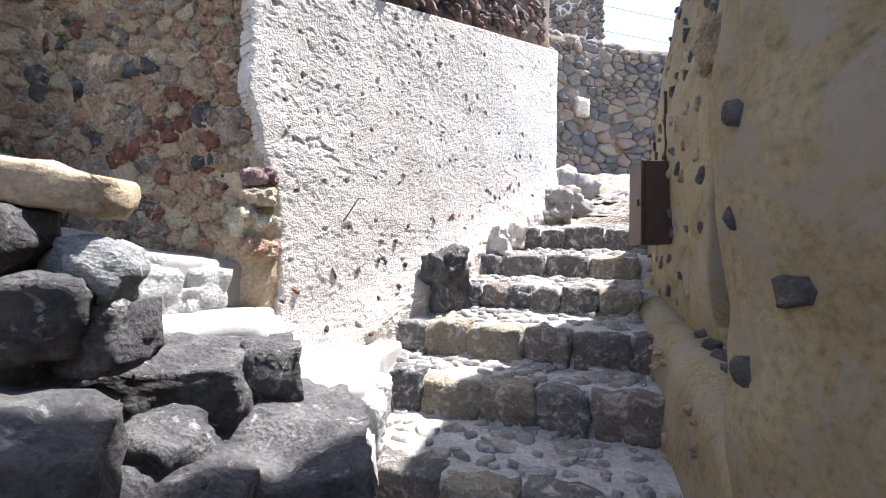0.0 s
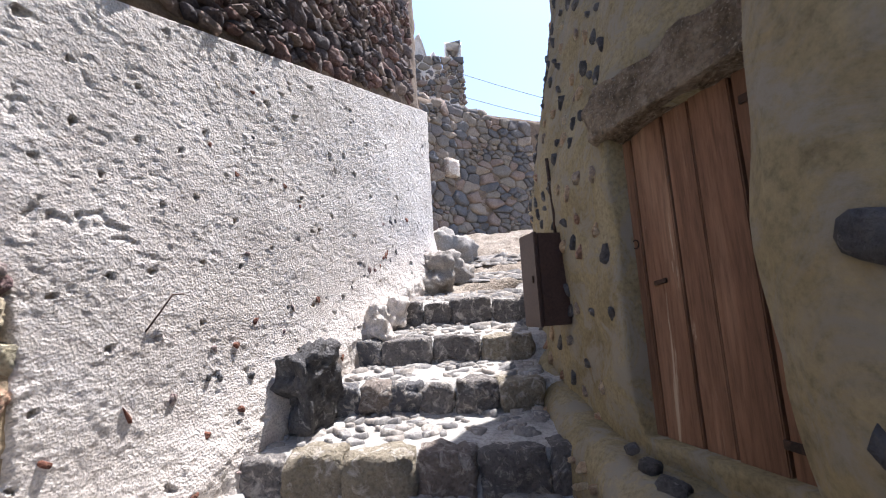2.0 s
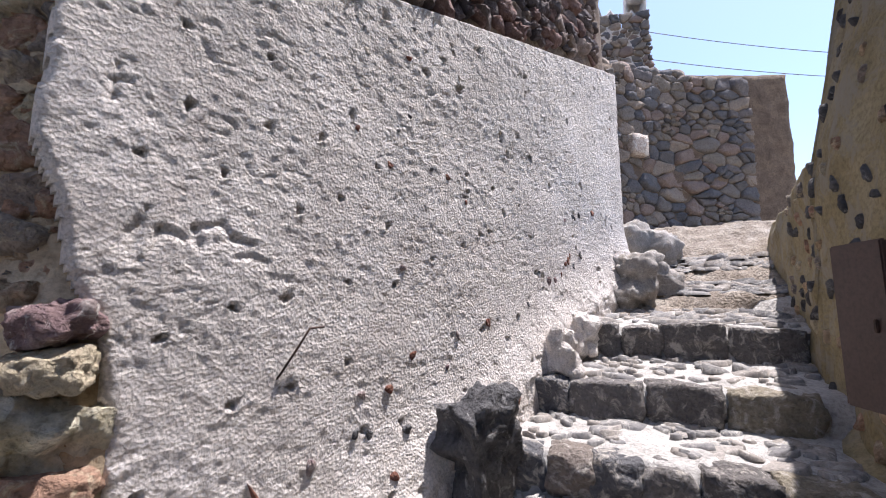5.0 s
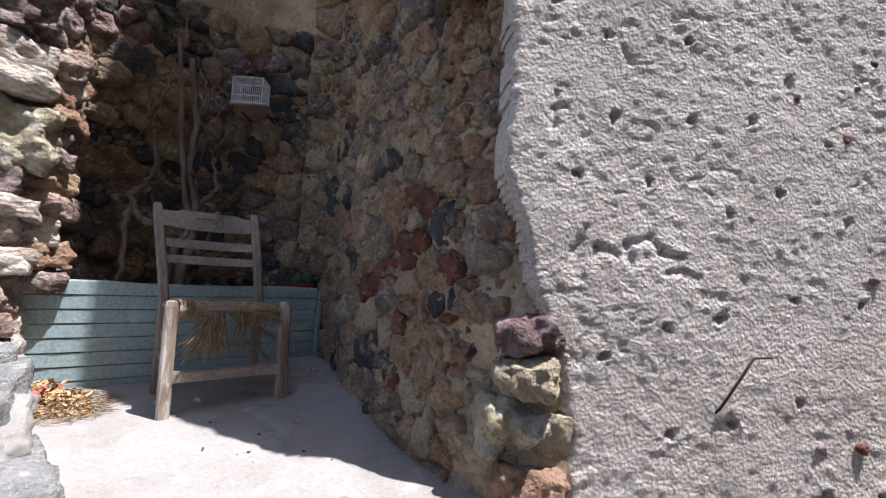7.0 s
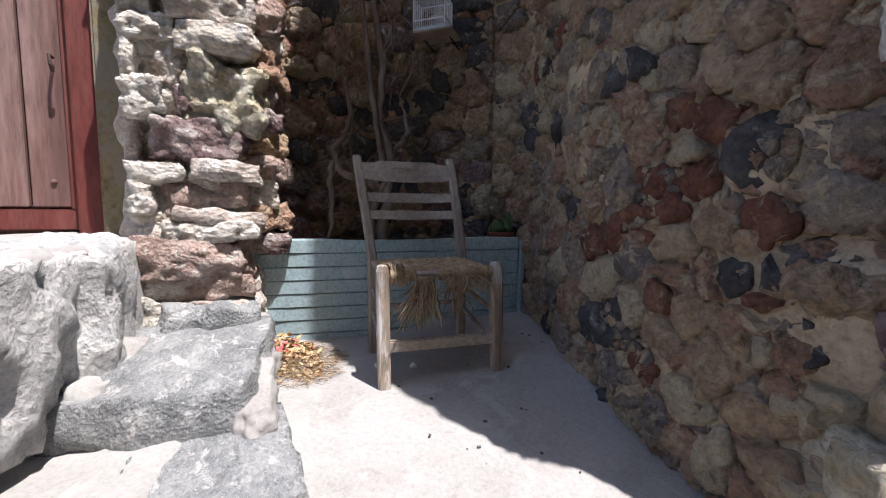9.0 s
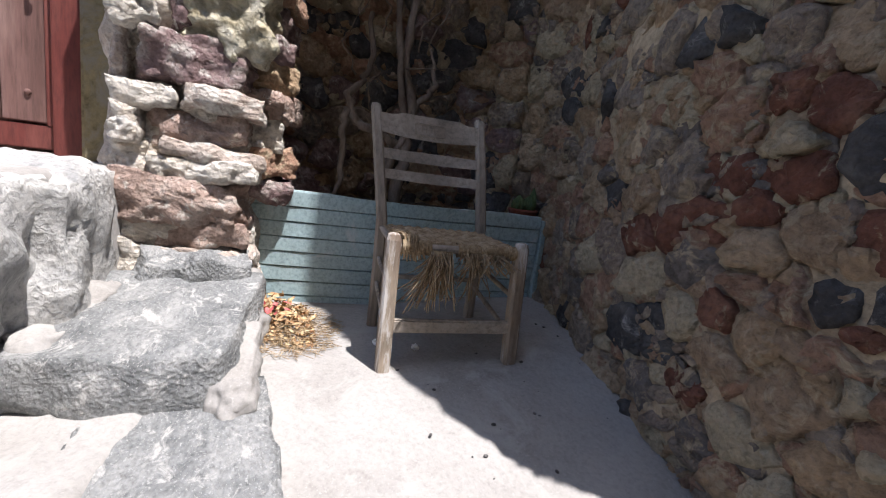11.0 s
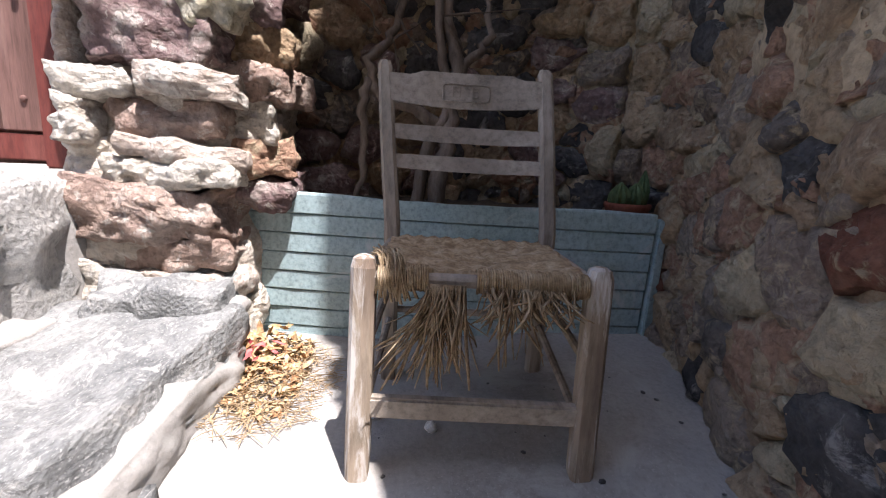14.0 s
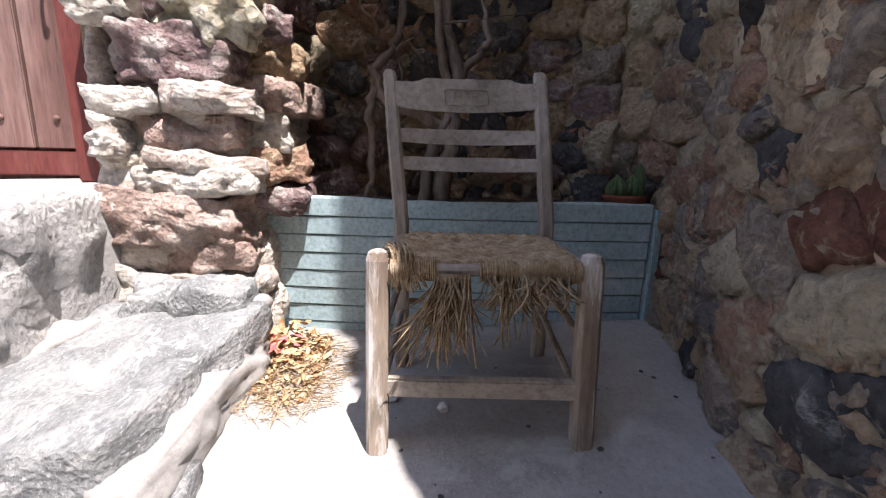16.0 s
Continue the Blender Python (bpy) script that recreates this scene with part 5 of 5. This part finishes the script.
trunk = limb("trunk", [(-3.16, 2.20, 2.06), (-3.15, 2.22, 2.25), (-3.18, 2.25, 2.42), (-3.2, 2.27, 2.6), (-3.24, 2.22, 2.8), (-3.28, 2.25, 3.1), (-3.3, 2.2, 3.5)], 0.034, 0.016)
limb("branch", [(-3.17, 2.13, 2.06), (-3.16, 2.16, 2.3), (-3.18, 2.24, 2.46), (-3.2, 2.2, 2.66), (-3.25, 2.17, 3.0), (-3.3, 2.12, 3.6)], 0.026, 0.012)
limb("branch", [(-3.18, 2.20, 2.40), (-3.17, 2.12, 2.45), (-3.18, 2.02, 2.47), (-3.19, 1.97, 2.52), (-3.19, 1.95, 2.60), (-3.22, 2.02, 2.68), (-3.24, 2.06, 2.76), (-3.28, 2.05, 3.0)], 0.024, 0.012)
limb("branch", [(-3.19, 1.96, 2.54), (-3.17, 1.93, 2.42), (-3.17, 1.95, 2.26), (-3.16, 1.92, 2.10)], 0.018, 0.010)
limb("branch", [(-3.2, 2.26, 2.56), (-3.2, 2.33, 2.66), (-3.22, 2.38, 2.72), (-3.27, 2.36, 2.9)], 0.020, 0.008)
for k in range(16):
    y, z = 1.98 + 0.4 * vr.random(), 2.5 + 0.7 * vr.random()
    limb("twig", [(-3.24, y, z), (-3.2 + 0.03 * vr.random(), y + vr.gauss(0, 0.05), z + 0.12), (-3.25, y + vr.gauss(0, 0.08), z + 0.2 + 0.2 * vr.random())], 0.005, 0.002, trunk)


def leaf_cluster(bm, at, count, spread, size, r, flatness=1.0):
    for _ in range(count):
        c = Vector(at) + Vector((r.gauss(0, spread[0]), r.gauss(0, spread[1]), abs(r.gauss(0, spread[2]))))
        m = Matrix.Translation(c) @ Euler((r.gauss(0, flatness), r.gauss(0, flatness), r.random() * 6.3)).to_matrix().to_4x4()
        s = size * (0.6 + 0.8 * r.random())
        ring = [(-s, 0, 0), (-0.35 * s, 0.38 * s, 0.10 * s), (0.45 * s, 0.3 * s, 0.06 * s), (s, 0, 0.16 * s), (0.45 * s, -0.3 * s, 0.06 * s), (-0.35 * s, -0.38 * s, 0.10 * s)]
        v = [bm.verts.new(m @ Vector(p)) for p in ring]
        mid = [bm.verts.new(m @ Vector((x_, 0, -0.02 * s))) for x_ in (-0.35 * s, 0.45 * s)]
        for f in ((v[0], mid[0], v[1]), (v[1], mid[0], mid[1], v[2]), (v[2], mid[1], v[3]), (v[3], mid[1], v[4]), (v[4], mid[1], mid[0], v[5]), (v[5], mid[0], v[0])):
            bm.faces.new(f)


bm = bmesh.new()
leaf_cluster(bm, (-3.26, 2.02, 3.55), 26, (0.03, 0.10, 0.10), 0.03, vr)
part("leaves", bm, GREEN, vine, "a few dull green leaves")

# ---- cactus in a bowl on the planter's edge ----
pot = thing("cactus_pot", (-2.985, 2.86, 2.108), "small red terracotta bowl with round green cacti", "potted plant")
bm = bmesh.new()
prof = [(0.040, 0.0), (0.050, 0.004), (0.066, 0.040), (0.070, 0.050), (0.070, 0.060), (0.062, 0.060), (0.058, 0.046), (0.0, 0.044)]
rings = [[bm.verts.new((-2.985 + r * math.cos(a), 2.86 + 1.15 * r * math.sin(a), 2.108 + z)) for a in (2 * math.pi * k / 20 for k in range(20))] if r else [bm.verts.new((-2.985, 2.86, 2.108 + z))] for r, z in prof]
for r0, r1 in zip(rings, rings[1:]):
    for k in range(20):
        bm.faces.new((r0[k], r0[(k + 1) % 20], r1[(k + 1) % 20], r1[k]) if len(r1) > 1 else (r0[k], r0[(k + 1) % 20], r1[0]))
bm.faces.new(rings[0][::-1])
part("bowl", bm, TERRACOTTA, pot, smooth=True)
for cy, r, h in ((2.828, 0.034, 0.085), (2.884, 0.034, 0.085), (2.91, 0.02, 0.13)):
    bm = bmesh.new()
    rings = []
    for i in range(9):
        t = i / 8
        rad = r * math.sin(math.pi * (0.22 + 0.76 * t)) + 0.001
        rings.append([bm.verts.new((-2.985 + rad * (1 + 0.13 * math.cos(a * 10)) * math.cos(a), cy + rad * (1 + 0.13 * math.cos(a * 10)) * math.sin(a), 2.153 + h * t)) for a in (2 * math.pi * k / 40 for k in range(40))])
    for r0, r1 in zip(rings, rings[1:]):
        for k in range(40):
            bm.faces.new((r0[k], r0[(k + 1) % 40], r1[(k + 1) % 40], r1[k]))
    bm.faces.new(rings[-1])
    bm.faces.new(rings[0])
    part("cactus", bm, GREEN, pot)

# ---- bird cage on the niche wall ----
CAGE = pose(-3.27, 2.55, 3.31, 0, 0, 46)
cage = thing("bird_cage", tuple(CAGE.translation), "small white wire bird cage hung on the stone wall", "bird cage")
W, D, H = 0.19, 0.12, 0.175


def rod(bm, a, b, r):
    tube(bm, [CAGE @ Vector(a), CAGE @ Vector(b)], r, 5)


bm = bmesh.new()
for z in (0.0, 0.055, H):
    for a, b in (((-W / 2, -D / 2), (W / 2, -D / 2)), ((W / 2, -D / 2), (W / 2, D / 2)), ((W / 2, D / 2), (-W / 2, D / 2)), ((-W / 2, D / 2), (-W / 2, -D / 2))):
        rod(bm, (*a, z), (*b, z), 0.004)
for x in (-W / 2, W / 2):
    for y in (-D / 2, D / 2):
        rod(bm, (x, y, 0), (x, y, H), 0.004)
part("frame", bm, WHITE_WIRE, cage)
bm = bmesh.new()
for k in range(1, 15):
    x = -W / 2 + W * k / 15
    rod(bm, (x, -D / 2, 0.0), (x, -D / 2, H), 0.0016)
    rod(bm, (x, D / 2, 0.0), (x, D / 2, H), 0.0016)
    rod(bm, (x, -D / 2, H), (x, D / 2, H), 0.0016)
for k in range(1, 9):
    y = -D / 2 + D * k / 9
    for x in (-W / 2, W / 2):
        rod(bm, (x, y, 0), (x, y, H), 0.0016)
part("bars", bm, WHITE_WIRE, cage)
bm = bmesh.new()
box(bm, CAGE @ pose(0, 0, 0.012), (W - 0.012, D - 0.012, 0.02), 0.003)
part("tray", bm, TRAY, cage, "pale blue plastic tray")
bm = bmesh.new()
box(bm, CAGE @ pose(0.02, 0.02, -0.012), (W + 0.05, D + 0.08, 0.012), 0.003)
part("shelf", bm, WOOD_GREY, cage)
for x in (-0.07, 0.09):
    bm = bmesh.new()
    rod(bm, (x, D / 2 - 0.02, -0.015), (x, D / 2 + 0.16, -0.03), 0.006)
    part("bracket", bm, IRON, cage)

# ---- the red door ----
door = thing("door_1", (-3.34, 0.5, 2.17), "closed red-brown plank door in an oxide red frame", "door", kind="structure")
for y0, y1, x, m, nm in ((0.868, 0.962, -3.29, DOOR_RED, "door_frame"), (-0.02, 0.06, -3.29, DOOR_RED, "door_frame")):
    bm = bmesh.new()
    box(bm, pose(x, (y0 + y1) / 2, 3.13), (0.10, y1 - y0, 1.92), 0.006)
    part(nm, bm, m, door)
bm = bmesh.new()
box(bm, pose(-3.29, 0.47, 4.05), (0.10, 0.80, 0.09), 0.006)
part("door_head", bm, DOOR_RED, door)
yb = 0.855
for k, w in enumerate((0.17, 0.21, 0.15, 0.20)):
    bm = bmesh.new()
    box(bm, pose(-3.335, yb - w / 2, 3.15), (0.03, w - 0.012, 1.72), 0.004)
    bd = part("door_board", bm, DOOR_BROWN, door)
    for z in (2.40, 3.2):
        bm = bmesh.new()
        bmesh.ops.create_uvsphere(bm, u_segments=10, v_segments=6, radius=0.012, matrix=pose(-3.318, yb - w / 2, z) @ Matrix.Diagonal((0.6, 1, 1, 1)))
        part("door_stud", bm, DOOR_BROWN, bd, smooth=True)
    yb -= w
bm = bmesh.new()
box(bm, pose(-3.318, 0.47, 2.235), (0.04, 0.78, 0.09), 0.005)
part("bottom_rail", bm, DOOR_RED, door)
# added behind the boards so no daylight comes through their gaps
bm = bmesh.new()
box(bm, pose(-3.372, 0.47, 3.12), (0.03, 0.86, 1.94), 0.003)
part("back_boarding", bm, DOOR_BROWN, door)
bm = bmesh.new()
box(bm, pose(-3.316, 0.846, 3.15), (0.035, 0.03, 1.74), 0.004)
part("door_stile", bm, DOOR_RED, door)
bm = bmesh.new()
tube(bm, [(-3.31, 0.80, 2.93), (-3.27, 0.80, 2.93), (-3.26, 0.805, 2.89), (-3.27, 0.81, 2.86)], 0.007, 6)
part("door_handle", bm, IRON, door, "small dark iron latch")
bm = bmesh.new()
box(bm, pose(-3.27, 1.035, 3.15), (0.15, 0.14, 1.97), 0.012)
tagged(part("door_jamb", bm, PLASTER_R, None), "grey plastered jamb beside the red door frame", "door jamb", kind="structure")

# ---- the brown hatch door in the house wall ----
hatch = thing("door_2", (1.70, 2.08, 1.2), "closed brown plank door deep in the plastered wall", "door", kind="structure")
HD0, HD1 = Vector((1.67, 1.47)), Vector((1.665, 2.49))
hd = (HD1 - HD0)
ang = math.degrees(math.atan2(hd.y, hd.x))
t0 = 0.0
for k, w in enumerate((0.19, 0.17, 0.20, 0.15, 0.21, 0.10)):
    c = HD0 + hd.normalized() * (t0 + w / 2)
    bm = bmesh.new()
    box(bm, pose(c.x + 0.004 * math.sin(k * 2.4), c.y, 1.945, 0, 0, ang), (w - 0.010, 0.035, 1.54), 0.005)
    bd = part("door_board", bm, DOOR_TAN, hatch)
    t0 += w
c = HD0 + hd * 0.945
n_out = Vector((-hd.y, hd.x)).normalized()
bm = bmesh.new()
tube(bm, [(c.x + n_out.x * 0.022 + 0.0, c.y + 0.022 * math.cos(a), 2.132 + 0.022 * math.sin(a)) for a in (2 * math.pi * k / 14 for k in range(15))], 0.004, 6, False)
part("ring_handle", bm, IRON, hatch, "small rusty iron ring")
c = HD0 + hd * 0.813
bm = bmesh.new()
box(bm, pose(c.x + n_out.x * 0.025, c.y, 1.93, 0, 8, ang), (0.075, 0.014, 0.022), 0.003)
part("latch", bm, IRON, hatch, "small dark iron latch")
for y0, y1, z in ((1.52, 1.80, 2.585), (1.50, 1.84, 1.315)):
    bm = bmesh.new()
    box(bm, pose(1.645, (y0 + y1) / 2, z, 2, 0, 0), (0.012, y1 - y0, 0.034), 0.003)
    part("strap_hinge", bm, IRON, hatch, "flat dark iron strap hinge")
# thin dark sheet, added to close the opening and keep the board gaps dark
bm = bmesh.new()
box(bm, pose(1.78, 1.99, 1.95, 0, 0, ang), (1.12, 0.05, 1.62), 0)
tagged(part("door_backing", bm, MORTAR_DARK, None), "added dark sheet closing the hole behind the brown door", "wall", kind="structure")
rock("lintel", (1.66, 1.96, 2.83), (0.30, 1.16, 0.27), CONGLOMERATE, None, (0, 3, 2), 61, 0.86, 0.24, 5, "rough stone lintel above the brown door", "lintel", kind="structure")
for k, (x, y, z, s) in enumerate(((1.46, 2.30, 1.13, 0.08), (1.44, 2.16, 1.09, 0.11), (1.40, 2.02, 1.05, 0.12), (1.36, 1.88, 1.0, 0.13), (1.47, 2.42, 1.17, 0.06))):
    rock("stone", (x, y, z), (s, s * 1.1, s * 0.7), LAVA, bpy.data.objects["plinth"], (10, 5 * k, 40 * k), 70 + k, 0.5, 0.25, 3)

# ---- the meter box and its cable ----
MB = pose(1.60, 3.38, 2.03, 0, 0, -4)
meter = thing("meter_box", (1.60, 3.38, 1.71), "dark brown metal meter box on the house wall", "meter box")
bm = bmesh.new()
box(bm, MB @ pose(0.035, -0.06, 0), (0.21, 0.24, 0.63), 0.008)
part("body", bm, BOX_BROWN, meter)
bm = bmesh.new()
box(bm, MB @ pose(-0.082, -0.06, 0), (0.026, 0.25, 0.645), 0.006)
lid = part("lid", bm, BOX_BROWN, meter)
bm = bmesh.new()
box(bm, MB @ pose(-0.1, -0.13, 0.0), (0.01, 0.016, 0.05), 0.003)
part("lock", bm, IRON, lid)
cable = thing("cable", (1.76, 3.3, 2.34), "dark cable conduit rising from the meter box", "cable")
bm = bmesh.new()
cp = [HW.at(HW.u_near(1.79, 3.32 + dy), z, 0.03)[0] for dy, z in ((-0.03, 2.30), (-0.03, 2.5), (-0.02, 2.62), (0.03, 2.75), (0.05, 2.95))]
tube(bm, [tuple(p) for p in cp], 0.013, 8)
part("conduit", bm, IRON, cable, smooth=True)

# ---- iron rod in the plaster wall ----
bar = thing("iron_rod", (-0.69, 3.27, 2.0), "thin bent rusty iron rod stuck in the plaster", "iron rod")
bm = bmesh.new()
u_ = PW.u_near(-0.69, 3.27)
pts = [PW.at(u_ - 0.13, 1.80, -0.02)[0], PW.at(u_ - 0.11, 1.845, 0.015)[0], PW.at(u_ - 0.05, 1.94, 0.03)[0], PW.at(u_ - 0.005, 2.015, 0.04)[0], PW.at(u_ + 0.055, 2.02, 0.05)[0]]
tube(bm, [tuple(p) for p in pts], [0.005, 0.005, 0.005, 0.005, 0.004], 6)
part("rod", bm, IRON, bar, smooth=True)

# ---- power lines in the sky ----
for z0, z1 in ((7.45, 7.2), (8.1, 7.75)):
    w = thing("power_line", (3.4, 10.4, z0), "thin dark power line across the sky", "power line", "power lines")
    bm = bmesh.new()
    tube(bm, [(3.4 + 7 * t, 10.4 + t, z0 + (z1 - z0) * t - 0.5 * t * (1 - t)) for t in (k / 10 for k in range(11))], 0.008, 5)
    part("wire", bm, IRON, w)

# ---- fallen leaves and litter on the terrace ----
lr = random.Random(9)
bm = bmesh.new()
for _ in range(900):
    a, q = lr.random() * 6.28, math.sqrt(lr.random())
    x, y = -2.79 + 0.22 * q * math.cos(a) * (1 + 0.2 * math.sin(3 * a)), 1.70 + 0.15 * q * math.sin(a) * (1 + 0.25 * math.cos(2 * a))
    leaf_cluster(bm, (x, y, 1.642 + 0.05 * (1 - q) * lr.random()), 1, (0.0, 0.0, 0.004), 0.0125, lr, 0.5)
for _ in range(130):
    x, y = lr.gauss(-2.88, 0.07), lr.gauss(1.64, 0.055)
    leaf_cluster(bm, (x, y, 1.655 + 0.04 * lr.random()), 1, (0.0, 0.0, 0.006), 0.023, lr, 0.6)
tagged(part("dry_leaf_heap", bm, LEAF_DRY, None), "heap of dry yellow-brown leaves against the planter", "leaves", kind="stuff")
bm = bmesh.new()
for _ in range(620):
    a, q = lr.random() * 6.28, math.sqrt(lr.random()) * 1.25
    x, y, t = -2.74 + 0.22 * q * math.cos(a), 1.72 + 0.15 * q * math.sin(a), lr.random() * 3.2
    L = 0.015 + 0.03 * lr.random()
    z = 1.645 + 0.035 * max(0, 1 - q) * lr.random()
    tube(bm, [(x - L * math.cos(t), y - L * math.sin(t), z), (x, y, z + 0.004), (x + L * math.cos(t), y + L * math.sin(t), z + 0.002)], 0.0011, 3, False)
tagged(part("dry_straw", bm, RUSH, None), "dry straw scattered over the leaf heap", "straw", kind="stuff")
bm = bmesh.new()
leaf_cluster(bm, (-2.82, 1.66, 1.685), 16, (0.03, 0.025, 0.01), 0.018, lr, 0.5)
tagged(part("red_petals", bm, LEAF_RED, None), "red dry petals on the leaf heap", "petals", kind="stuff")
bm = bmesh.new()
for _ in range(45):
    x, y = -2.75 + 1.0 * lr.random(), 2.0 + 0.75 * lr.random()
    s = 0.002 + 0.0045 * lr.random() ** 2
    bmesh.ops.create_icosphere(bm, subdivisions=1, radius=s, matrix=pose(x, y, float(terrace_z(x, y)) + s * 0.5, 0, 0, lr.random() * 360) @ Matrix.Diagonal((1.4, 1, 0.7, 1)))
tagged(part("grit", bm, LAVA, None), "dark grit scattered on the concrete floor", "grit", kind="stuff")
rock("brick_fragment", (-2.34, 2.70, 1.655), (0.09, 0.07, 0.05), PINK, None, (5, 8, 30), 80, 0.45, 0.35, 3, "small pink broken stone on the floor", "stone fragment")
for k, (x, y) in enumerate(((-2.50, 2.15), (-2.56, 2.02))):
    bm = bmesh.new()
    bmesh.ops.create_icosphere(bm, subdivisions=2, radius=0.016, matrix=pose(x, y, 1.648) @ Matrix.Diagonal((1.3, 0.9, 0.7, 1)))
    for v in bm.verts:
        v.co += Vector((lr.gauss(0, 0.002), lr.gauss(0, 0.002), lr.gauss(0, 0.002)))
    tagged(part("paper_scrap", bm, PAPER, None), "crumpled white paper scrap under the chair", "litter", "paper scraps")
